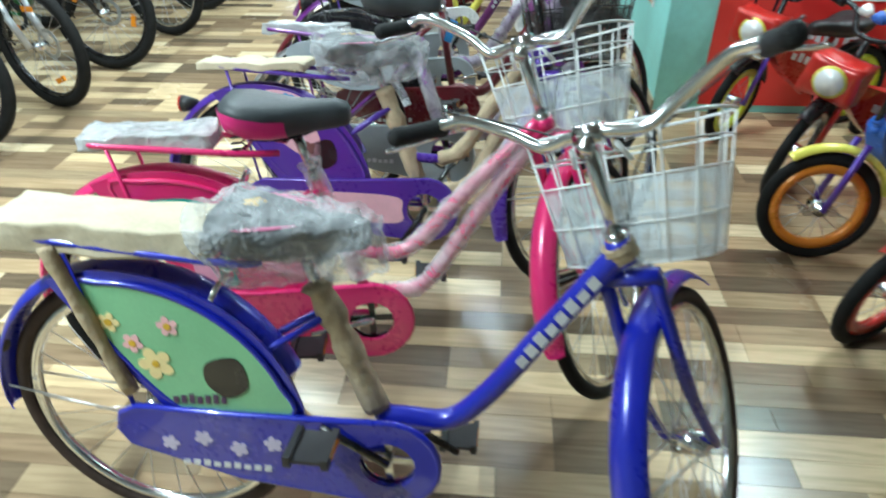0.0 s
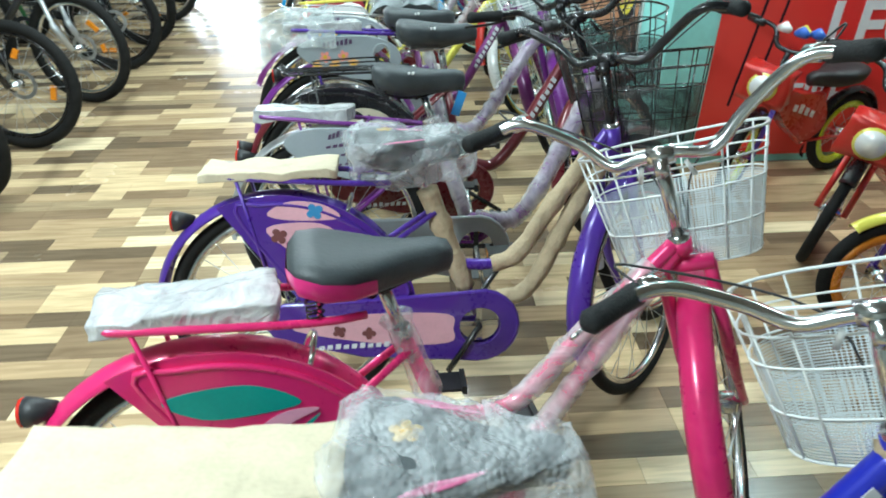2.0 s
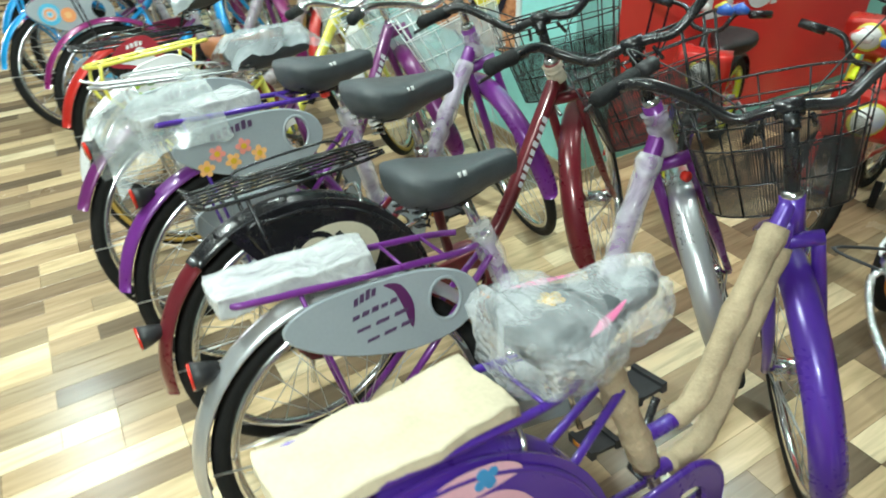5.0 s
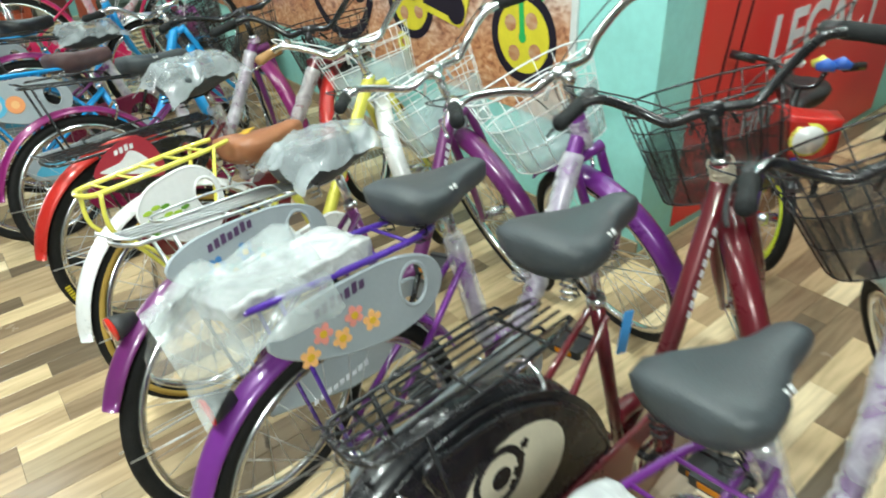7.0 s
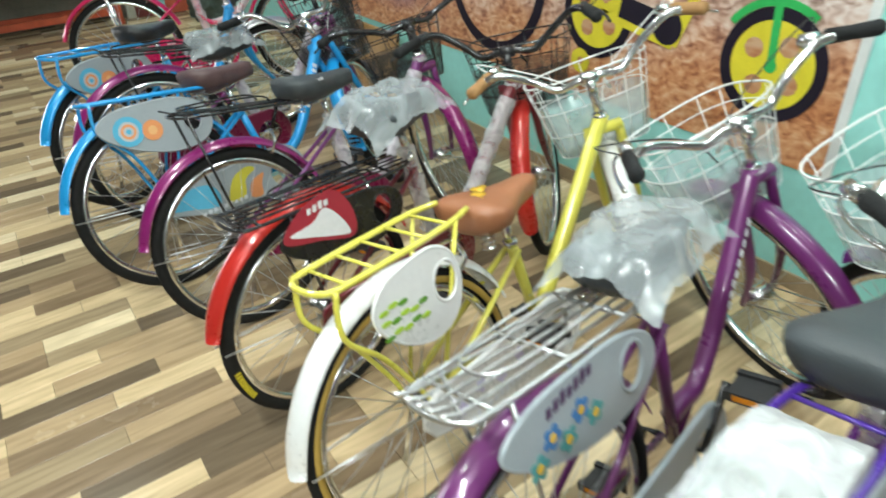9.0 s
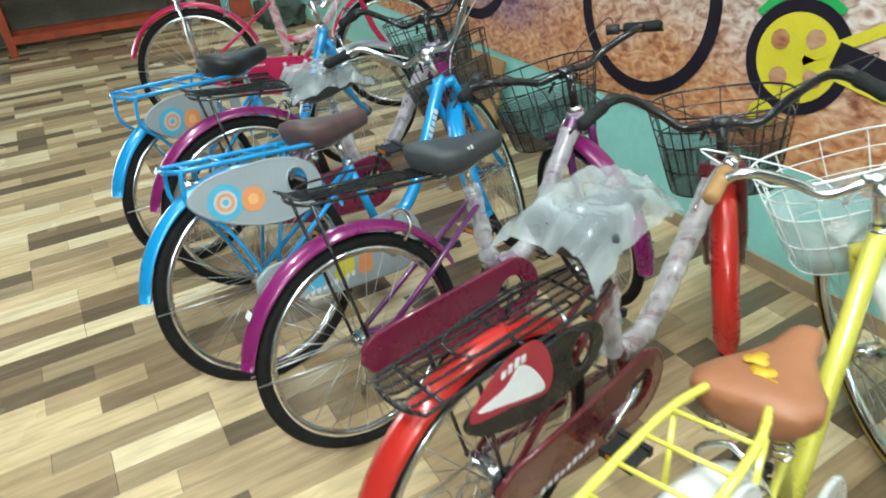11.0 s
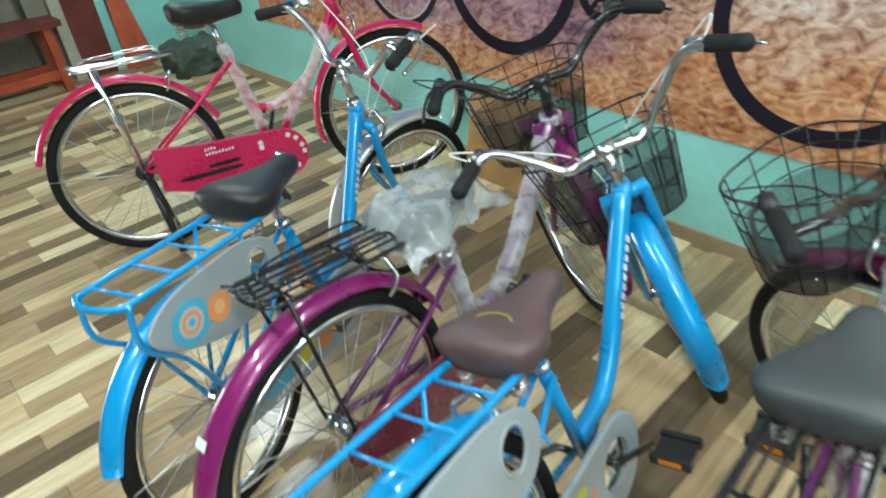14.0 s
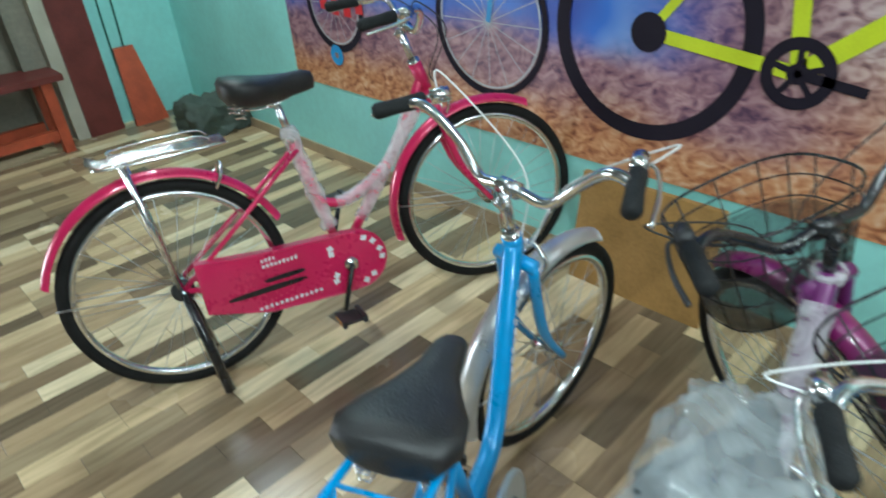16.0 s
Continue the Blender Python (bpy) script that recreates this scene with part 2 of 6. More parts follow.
def ring_arc(R, a0, a1, half, y, n=10):
    """A flat strip along a circle in the x-z plane, broken like lettering."""
    v, f = [], []
    for k in range(n):
        a, b = (math.radians(a0 + (a1 - a0) * (k + q) / n) for q in (0, 0.65))
        v += [((R + dr) * math.cos(t), y, (R + dr) * math.sin(t)) for t, dr in ((a, -half), (a, half), (b, half), (b, -half))]
        f.append((4 * k, 4 * k + 1, 4 * k + 2, 4 * k + 3))
    return v, f


def mudguard(R, a0, a1, width=0.068, deep=0.021, n=26):
    """A rolled steel mudguard over a wheel, from angle a0 to a1 in degrees."""
    prof = [(deep * (1 - (t * t)) - 0.004, t * width / 2) for t in (-1, -0.75, -0.4, 0, 0.4, 0.75, 1)]
    prof += [(p - 0.003, y * 0.97) for p, y in prof[::-1]]
    k, v, f = len(prof), [], []
    for i in range(n + 1):
        a = math.radians(a0 + (a1 - a0) * i / n)
        close = 1 - 0.25 * max(0, (i - n + 1.2)) / 1.2
        v += [((R + dr) * math.cos(a), y * close, (R + dr) * math.sin(a)) for dr, y in prof]
    for i in range(n):
        f += [(i * k + j, i * k + (j + 1) % k, (i + 1) * k + (j + 1) % k, (i + 1) * k + j) for j in range(k)]
    f += [tuple(range(k)), tuple(n * k + j for j in range(k))[::-1]]
    return Shape().add(v, f)


def saddle_shape(grow=0.0, sag=0.0, rough=0.0, seed=0, fine=1):
    """A sprung bicycle saddle, nose towards +x, top centre at the origin."""
    stations = [(-0.135, 0.05, 0.03, 0.012), (-0.12, 0.09, 0.052, 0.014), (-0.08, 0.105, 0.06, 0.008), (-0.03, 0.092, 0.058, 0.0), (0.02, 0.062, 0.052, -0.004),
                (0.07, 0.038, 0.046, -0.004), (0.12, 0.03, 0.042, -0.002), (0.145, 0.024, 0.034, -0.006), (0.152, 0.012, 0.018, -0.012)]
    v, k = [], 16 * min(fine, 3)
    if fine > 1:
        stations = [tuple(p + (q - p) * t / fine for p, q in zip(a, b)) for a, b in zip(stations, stations[1:]) for t in range(fine)] + stations[-1:]
    for x, w, h, z in stations:
        for j in range(k):
            a = 2 * math.pi * j / k
            c, s = math.cos(a), math.sin(a)
            y = (w + grow) * (abs(c) ** 0.75) * (1 if c > 0 else -1)
            zz = z + (h * 0.45 * s if s > 0 else (h * 1.15 + grow * 2 + sag) * s)
            p = Vector((x * (1 + grow * 6), y, zz + grow * 0.4))
            if rough:
                p += Vector((noise.noise(p * 45), noise.noise(p * 45 + Vector((4, seed, 0))), noise.noise(p * 50 + Vector((0, 7, seed))))) * rough * 0.45
                p += Vector((noise.noise(p * 14 + Vector((seed, 0, 0))), noise.noise(p * 14 + Vector((0, seed, 5))), noise.noise(p * 17 + Vector((9, 0, seed))))) * rough
            v.append(p)
    n = len(stations)
    f = [(i * k + j, i * k + (j + 1) % k, (i + 1) * k + (j + 1) % k, (i + 1) * k + j) for i in range(n - 1) for j in range(k)]
    f += [tuple(range(k))[::-1], tuple((n - 1) * k + j for j in range(k))]
    return Shape().add(v, f)


def bag_shape(seed, sx=0.165, sy=0.12, drop=0.075, top=0.05):
    """A loose plastic bag pulled over a saddle: flat facets, sharp folds, corners that stick out."""
    n, v = 33, []
    for i in range(n):
        for j in range(n):
            u, w = i / (n - 1) * 2 - 1, j / (n - 1) * 2 - 1
            r = (abs(u) ** 5 + abs(w) ** 5) ** 0.2
            fall = max(r - 0.72, 0) * 3.4
            ear = 1 + 0.1 * (abs(u) * abs(w)) ** 4 * (1 + 1.5 * noise.noise(Vector((u * 2, w * 2, seed + 1))))
            ridge = 0.03 * (0.35 - abs(noise.noise(Vector((u * 1.9 + w * 0.8, w * 1.7 - u * 0.6, seed + 7))))) + 0.013 * (0.3 - abs(noise.noise(Vector((u * 4.6, w * 4.6 + u, seed + 2)))))
            crumple = 0.004 * noise.noise(Vector((u * 13, w * 13, seed + 5)))
            z = top - drop * fall * (0.85 + 0.5 * noise.noise(Vector((u * 1.5, w * 1.5, seed)))) + ridge + crumple - 0.012 * max(u, 0)
            v.append((u * sx * ear + 0.02 * noise.noise(Vector((w * 3, u, seed))), w * sy * ear * (1 - 0.2 * max(u, 0)) + 0.02 * noise.noise(Vector((u * 3, w, seed + 3))), z))
    f = [(i * n + j, (i + 1) * n + j, (i + 1) * n + j + 1, i * n + j + 1) for i in range(n - 1) for j in range(n - 1)]
    return Shape().add(v, f)


def saddle_band(half=0.7):
    """A printed band round the lower sides and back of a saddle, just proud of it."""
    sh, rows = Shape(), [(-0.138, 0.05, 0.03, 0.012), (-0.121, 0.0915, 0.052, 0.014), (-0.08, 0.1065, 0.06, 0.008), (-0.03, 0.0935, 0.058, 0.0), (0.01, 0.07, 0.053, -0.003)]
    for side in (-1, 1):
        v = []
        for k, (x, w, h, z) in enumerate(rows):
            low = -1.35 if k else -1.2
            for q in range(6):
                a = 0.12 - 0.12 * k * half + (low - 0.12 + 0.12 * k * half) * q / 5
                v.append((x, side * (w + 0.0015) * math.cos(a) ** 0.75, z + (h * 1.15 + 0.0015) * math.sin(a)))
        sh.add(v, [(i * 6 + q, i * 6 + q + 1, (i + 1) * 6 + q + 1, (i + 1) * 6 + q) for i in range(len(rows) - 1) for q in range(5)])
    back = [(-0.1385, y * 0.05, 0.014 - 0.04 * t) for t in (0.0, 1) for y in (-1, -0.5, 0, 0.5, 1)]
    return sh.add(back, [(k, k + 1, k + 6, k + 5) for k in range(4)])


def lumpy_box(c, s, seed, amount=0.012, n=12):
    """A soft, creased packet."""
    bm = bmesh.new()
    bmesh.ops.create_cube(bm, size=1)
    bmesh.ops.subdivide_edges(bm, edges=bm.edges[:], cuts=n, use_grid_fill=True)
    sh = Shape()
    vs = []
    for q in bm.verts:
        p = Vector((q.co.x * s[0], q.co.y * s[1], q.co.z * s[2]))
        e = Vector((q.co.x * 2, q.co.y * 2, q.co.z * 2))
        p *= 1 - 0.1 * max(0, sorted(abs(a) for a in e)[1] - 0.8)
        d = Vector((noise.noise(p * 11 + Vector((seed, 1, 2))), noise.noise(p * 11 + Vector((3, seed, 4))), noise.noise(p * 13 + Vector((5, 6, seed)))))
        d += 0.5 * Vector((noise.noise(p * 34 + Vector((seed, 7, 2))), noise.noise(p * 34 + Vector((3, seed, 9))), noise.noise(p * 40 + Vector((8, 6, seed)))))
        vs.append(p + d * amount + Vector(c))
    bm.verts.index_update()
    fs = [tuple(w.index for w in q.verts) for q in bm.faces]
    bm.free()
    return sh.add(vs, fs)


def wrapped(pts, r, seed, bulge=0.006, per=6):
    """Paper or film wound round a tube."""
    line = spline(pts, per)
    return Shape().tube(line, [r + bulge * (0.5 + noise.noise(Vector((i * 0.7, seed, 0)))) for i in range(len(line))], 9)


def decal_disc(cx, cz, r, y, n=14, r2=None, turn=0.0):
    return Shape().slab(circle2(cx, cz, r, n, r2, turn), y, y - 0.0012)


def decal_flower(sh, cx, cz, r, y, petals=5, turn=0.3):
    n = petals * 8
    line = []
    for k in range(n):
        a = 2 * math.pi * k / n
        q = r * (0.62 + 0.5 * abs(math.cos(petals * a / 2)) ** 0.8)
        line.append((cx + q * math.cos(a + turn), cz + q * math.sin(a + turn)))
    return sh.slab(line, y, y - 0.0012)


def decal_bars(sh, x0, z0, dx, dz, count, height, y, gap=0.35, lean=0.2):
    """Lettering that cannot be read, as plain strokes along a line."""
    for k in range(count):
        a, b = k / count, (k + 1 - gap) / count
        p, q = (x0 + dx * a, z0 + dz * a), (x0 + dx * b, z0 + dz * b)
        h = height * (0.75 + 0.25 * ((k * 7) % 3) / 2)
        ux, uz = -dz, dx
        s = math.hypot(ux, uz) or 1
        ux, uz = ux / s * h + lean * h * dx / s, uz / s * h + lean * h * dz / s
        sh.slab([p, q, (q[0] + ux, q[1] + uz), (p[0] + ux, p[1] + uz)], y, y - 0.0012)
    return sh


# ---------------------------------------------------------------- bicycles
SKIRT = [(-0.175, -0.07), (-0.11, -0.03), (0.01, -0.016), (0.12, -0.016), (0.2, -0.045), (0.222, -0.1), (0.175, -0.155), (0.07, -0.175), (-0.05, -0.155), (-0.14, -0.115)]
SECTOR = [(0.2, 0.0), (0.11, 0.035), (0.01, 0.14)]


def bicycle(x, y, hd, lean, label, R=0.325, wb=1.08, ckx=0.46, sdx=0.34, sdz=0.8, stx=0.84, stz=0.97, steer=60, gx=0.1, gz=0.03, gw=0.3, rkx=-0.2, rkz=0.75, tip=-8,
            frame=BLACK, guard=None, guard_front=None, tyre=None, gum=False, bars=CHROME, grips=GRIP, rack=BLACK, rack_kind="bars", seat=VINYL, cover="", panel=None,
            chain=None, basket="", wrap="", twin=False, lamp=True, art="", seed=1, diamond=False, stand="side", rack_wrap="", fat=0.019, skirt="", sheet=False, pale_cable=False, rfx=0.3, rdrop=0.04, loops=False, refl=-30, neck=0.12, guard_top=None, tags=(), skirt_size=(1.0, 1.0, 0.0), straight=False):
    guard, guard_front, chain = guard or frame, guard_front or guard or frame, chain or frame
    bike = tagged(new("bicycle"), label, "bicycle", "bicycles in the row")
    bike.matrix_world = pose(x, y, 0, 0, 0, hd) @ pose(0, 0, 0, -lean)
    hubz = R
    bb = Vector((ckx, 0, 0.28))
    post = Vector((sdx + 0.02, 0, sdz - 0.06))
    # steering axis, from the clamp down past the front hub
    top, low = Vector((stx, 0, stz)), Vector((wb - 0.05, 0, R))
    axis = (top - low).normalized()
    turn = Matrix.Translation(top) @ Matrix.Rotation(radians(steer), 4, axis) @ Matrix.Translation(-top)

    def along(z):
        return top + (low - top) * ((top.z - z) / (top.z - low.z))

    wheel(bike, "rear_wheel", R, pose(0, 0, hubz), tyre, None, fat, gum)
    wheel(bike, "front_wheel", R, turn @ pose(wb, 0, hubz), tyre, None, fat, gum)
    part("rear_mudguard", mudguard(R + 0.018, 128 if guard_top else 22, 180 + tip), guard, bike, place=pose(0, 0, hubz))
    if guard_top:
        part("upper_mudguard", mudguard(R + 0.02, 22, 129, 0.074, 0.024), guard_top, bike, place=pose(0, 0, hubz))
    part("front_mudguard", mudguard(R + 0.018, 62, 196), guard_front, bike, place=turn @ pose(wb, 0, hubz))
    for s in (-1, 1):
        part("mudguard_stay", Shape().tube([(0, s * 0.045, hubz), (-(R + 0.02) * 0.94, s * 0.028, hubz + (R + 0.02) * 0.12)], 0.0022, 5), STEEL, bike)
        part("mudguard_stay", Shape().tube([(0, s * 0.045, R), (-(R + 0.02) * 0.94, s * 0.028, R + (R + 0.02) * 0.1)], 0.0022, 5).moved(turn @ Matrix.Translation((wb, 0, 0))), STEEL, bike)
    if seed in (12, 16):
        q, tilt = (R + 0.04), radians(38)
        part("mudguard_sticker", Shape().box((-q * math.cos(tilt), 0, hubz + q * math.sin(tilt)), (0.02, 0.03, 0.001), Matrix.Rotation(radians(-52), 3, "Y")), WHITE_ENAMEL, bike, smooth=False)
    # frame
    head_low, head_top = along(2 * R + 0.09), along(stz - neck)
    tr = 0.016 if twin or diamond else 0.0225
    part("head_tube", Shape().tube([head_low, head_top], 0.023, 12), frame, bike)
    part("seat_tube", Shape().tube([bb, bb.lerp(post, 0.8)], 0.015, 10), frame, bike)
    part("seat_post", Shape().tube([bb.lerp(post, 0.76), post], 0.0125, 8), CHROME, bike)
    mid = head_top.lerp(head_low, 0.55)
    if diamond:
        lines = [spline([mid, mid.lerp(bb, 0.35) + Vector((-0.02, 0, -0.06)), mid.lerp(bb, 0.7) + Vector((-0.06, 0, 0.03)), bb.lerp(post, 0.38)], 6), [head_low, bb]]
    else:
        knee = Vector((bb.x + 0.17, 0, 0.39))
        lines = [spline([mid, mid.lerp(knee, 0.5), knee.lerp(mid, 0.12), knee + Vector((-0.05, 0, -0.035)), bb.lerp(post, 0.16) + Vector((0.05, 0, 0.0)), bb.lerp(post, 0.16)], 6)]
        if twin:
            knee = Vector((bb.x + 0.15, 0, 0.36))
            knee2 = knee + Vector((-0.055, 0, 0.09))
            lines = [spline([mid, mid.lerp(knee, 0.55), knee, Vector((bb.x + 0.06, 0, 0.33)), bb.lerp(post, 0.13)], 6), spline([head_top, head_top.lerp(knee2, 0.55), knee2, bb.lerp(post, 0.36)], 6)]
        elif straight:
            lines = [spline([mid, mid.lerp(bb, 0.35) + Vector((-0.01, 0, -0.01)), mid.lerp(bb, 0.7) + Vector((-0.012, 0, -0.012)), bb], 6)]
        else:
            part("lower_tube", Shape().tube([knee + Vector((-0.04, 0, -0.02)), bb], 0.015, 10), frame, bike)
    for k, line in enumerate(lines):
        part("main_tube", Shape().tube(line, tr, 12), frame, bike)
        if wrap in ("kraft", "cling"):
            stuff = {"kraft": KRAFT, "cling": CLING}[wrap]
            cut = line[2:-3] if len(line) > 8 else [line[0].lerp(line[-1], q / 9) for q in range(1, 9)]
            part("tube_wrapping", wrapped(cut[::2], tr + 0.004, seed + k, 0.009, 3), stuff, bike, {"kraft": "brown paper wrapping", "cling": "clear plastic wrapping"}[wrap])
    if wrap == "seat":
        part("strut_wrapping", wrapped([(-0.1, -0.075, rkz - 0.02), (-0.06, -0.07, rkz - 0.16), (-0.01, -0.06, hubz + 0.08)], 0.013, seed, 0.006), KRAFT, bike, "brown paper wound round the carrier strut")
        part("head_wrapping", wrapped([head_low + Vector((0, 0, 0.01)), head_low.lerp(head_top, 0.5), head_top + Vector((0, 0, -0.01))], 0.026, seed + 2, 0.006), KRAFT, bike, "brown paper wound round the head tube")
        part("tube_lettering", decal_bars(Shape(), 0, 0, 0.24, 0, 8, 0.026, 0, 0.3).moved(Matrix.Translation(lines[0][8] + Vector((0, -tr - 0.001, -0.012))) @ Matrix.Rotation(-math.atan2(lines[0][2].z - lines[0][8].z, lines[0][2].x - lines[0][8].x), 4, "Y")), LETTERS, bike, smooth=False)
    if wrap:
        part("tube_wrapping", wrapped([bb.lerp(post, 0.2), bb.lerp(post, 0.5), bb.lerp(post, 0.85)], 0.022, seed + 5, 0.012), {"kraft": KRAFT, "cling": CLING, "seat": KRAFT}[wrap], bike)
    for s in (-1, 1):
        part("chain_stay", Shape().tube([bb + Vector((0, s * 0.025, 0)), (0.2, s * 0.04, 0.29), (0, s * 0.05, hubz)], 0.009, 8), frame, bike)
        part("seat_stay", Shape().tube([bb.lerp(post, 0.72) + Vector((0, s * 0.02, 0)), (bb.lerp(post, 0.72) * 0.45 + Vector((0, s * 0.042, hubz * 0.55))), (0, s * 0.05, hubz)], 0.008, 8), frame, bike)
    # steering group
    crown = along(2 * R + 0.06)
    fork = Shape()
    for s in (-1, 1):
        c = crown + Vector((0, s * 0.045, 0))
        fork.tube(spline([c, c.lerp(Vector((wb - 0.06, s * 0.052, R)), 0.6), Vector((wb, s * 0.05, R))], 5), [0.014] * 6 + [0.012, 0.011, 0.01, 0.01, 0.01], 8)
    fork.tube([crown + Vector((0, -0.055, 0)), crown + Vector((0, 0.055, 0))], 0.017, 8)
    part("fork", fork.moved(turn), frame, bike)
    part("stem", Shape().tube([along(stz - neck - 0.02), along(stz - 0.005)], 0.0135, 10).tube([top + Vector((-0.012, 0, -0.03)), top + Vector((0.03, 0, 0.0))], 0.013, 8).tube([top + Vector((0.022, -0.024, 0)), top + Vector((0.022, 0.024, 0))], 0.019, 10).moved(turn), bars, bike)
    part("headset_ring", Shape().tube([along(stz - neck - 0.012), along(stz - neck + 0.012)], 0.021, 12), CHROME, bike)
    b0 = top + Vector((0.022, 0, 0))
    curve = []
    for s in (-1, 1):
        side = [b0 + Vector((0.0, s * 0.03, 0.0)), b0 + Vector((0.008, s * 0.09, -0.006)), b0 + Vector((0.012, s * 0.15, gz * 0.5)), b0 + Vector((-0.01, s * gw * 0.72, gz + 0.012)),
                b0 + Vector((-gx * 0.62, s * gw * 0.9, gz + 0.008)), b0 + Vector((-gx - 0.05, s * gw, gz))]
        curve.append(side)
    bar_line = spline(curve[0][::-1] + curve[1], 5)
    part("handlebar", Shape().tube(bar_line, 0.0115, 9).moved(turn), bars, bike)
    for s, side in zip((-1, 1), curve):
        e, d = side[5], (side[5] - side[4]).normalized()
        g = Shape().tube([e - d * 0.115, e - d * 0.11, e - d * 0.06, e - d * 0.005, e + d * 0.004], [0.015, 0.0185, 0.0165, 0.018, 0.012], 12)
        part("grip", g.moved(turn), grips, bike)
        f0 = e - d * 0.15
        fw = Vector((-d.y, d.x, 0)) * (1 if s < 0 else -1)
        fw = fw if fw.x > 0 else -fw
        lever = Shape().tube(spline([f0, f0 + fw * 0.03 + Vector((0, 0, -0.008)), f0 + fw * 0.04 + d * 0.07 + Vector((0, 0, -0.016)), f0 + fw * 0.034 + d * 0.15 + Vector((0, 0, -0.02))], 4), 0.0055, 6, squash=0.7)
        lever.tube([f0 - d * 0.02, f0 + d * 0.02], 0.0165, 10)
        part("brake_lever", lever.moved(turn), BLACK_PLASTIC if bars is BLACK else CHROME, bike)
        cable = spline([f0 + fw * 0.02, f0 + fw * 0.1 + Vector((0, -s * 0.05, 0.03)), b0 + Vector((0.12, s * 0.06, -0.02)), b0 + Vector((0.07, s * 0.015, -0.16)), crown + Vector((0.03, 0, 0.04))], 6)
        part("brake_cable", Shape().tube(cable, 0.0022, 5).moved(turn), WHITE_ENAMEL if pale_cable else BLACK_PLASTIC, bike)
    part("brake_caliper", Shape().tube(spline([crown + Vector((0.045, -0.03, -0.06)), crown + Vector((0.055, -0.042, -0.02)), crown + Vector((0.05, -0.012, 0.018)), crown + Vector((0.05, 0.012, 0.018)), crown + Vector((0.055, 0.042, -0.02)), crown + Vector((0.045, 0.03, -0.06))], 4), 0.006, 7).tube([crown + Vector((0.02, 0, 0.012)), crown + Vector((0.066, 0, 0.012))], 0.006, 8).moved(turn), CHROME, bike)
    ra = radians(58)
    rc = Vector(((R + 0.05) * math.cos(ra), 0, hubz + (R + 0.05) * math.sin(ra)))
    part("brake_caliper", Shape().tube(spline([rc + Vector((-0.03, -0.034, -0.05)), rc + Vector((-0.01, -0.046, -0.01)), rc + Vector((0, -0.012, 0.014)), rc + Vector((0, 0.012, 0.014)), rc + Vector((-0.01, 0.046, -0.01)), rc + Vector((-0.03, 0.034, -0.05))], 4), 0.006, 7), CHROME, bike)
    part("seat_clamp", Shape().tube([bb.lerp(post, 0.76), bb.lerp(post, 0.8)], 0.019, 10), CHROME, bike)
    # drivetrain
    part("freewheel", Shape().tube([(0, -0.036, hubz), (0, -0.038, hubz), (0, -0.046, hubz), (0, -0.048, hubz)], [0.02, 0.036, 0.036, 0.022], 18), BLACK_PLASTIC, bike)
    for s in (-1, 1):
        part("axle_nut", Shape().tube([(0, s * 0.054, hubz), (0, s * 0.07, hubz)], 0.009, 6), CHROME, bike)
    part("chainring", Shape().slab(circle2(ckx, 0.28, 0.082, 28), -0.052, -0.056, [circle2(ckx, 0.28, 0.055, 28)]).slab([(ckx - 0.06, 0.272), (ckx + 0.06, 0.272), (ckx + 0.06, 0.288), (ckx - 0.06, 0.288)], -0.052, -0.056)
         .slab([(ckx - 0.008, 0.22), (ckx + 0.008, 0.22), (ckx + 0.008, 0.34), (ckx - 0.008, 0.34)], -0.052, -0.056), BLACK if seed % 2 else CHROME, bike, smooth=False)
    ca = 0.9 + seed * 0.8
    for s in (-1, 1):
        d = Vector((math.cos(ca), 0, math.sin(ca))) * (-s) * 0.16
        out_y = 0.105 if art == "box" else 0.07
        a0, a1 = bb + Vector((0, s * out_y, 0)), bb + Vector((0, s * (out_y + 0.015), 0)) + d
        part("crank_arm", Shape().tube([bb + Vector((0, s * 0.03, 0)), a0, a1], 0.009, 8), CHROME if seed % 2 else BLACK, bike)
        pd = Shape().box(a1 + Vector((0, s * 0.055, 0)), (0.085, 0.085, 0.008)).box(a1 + Vector((0.036, s * 0.055, 0)), (0.014, 0.09, 0.024)).box(a1 + Vector((-0.036, s * 0.055, 0)), (0.014, 0.09, 0.024))
        ped = part("pedal", pd, BLACK_PLASTIC, bike, smooth=False)
        for q in (-1, 1):
            part("reflector", Shape().box(a1 + Vector((q * 0.0435, s * 0.055, 0)), (0.002, 0.05, 0.013)), AMBER, ped, smooth=False)
    if art == "box":
        boxy = [(0.05, hubz - 0.085), (0.24, 0.2), (ckx - 0.02, 0.178)] + [(ckx + 0.03 + 0.1 * math.cos(radians(d)), 0.28 + 0.102 * math.sin(radians(d))) for d in range(-80, 81, 16)] + [(ckx - 0.02, 0.386), (0.24, 0.402), (0.05, hubz + 0.08)]
        cg = part("chain_guard", Shape().slab(boxy, -0.04, -0.085), chain, bike, "boxed pink chain guard with white print", smooth=False)
        part("guard_edge", Shape().tube([(px, -0.0825, pz) for px, pz in boxy], 0.005, 6, closed=True), chain, cg)
        for qx, qz, ql, qn in ((0.24, 0.355, 0.12, 9), (0.24, 0.375, 0.05, 4), (0.2, 0.215, 0.22, 13)):
            part("lettering", decal_bars(Shape(), qx, qz, ql, 0.0, qn, 0.012, -0.0855, 0.4), LETTERS, cg, smooth=False)
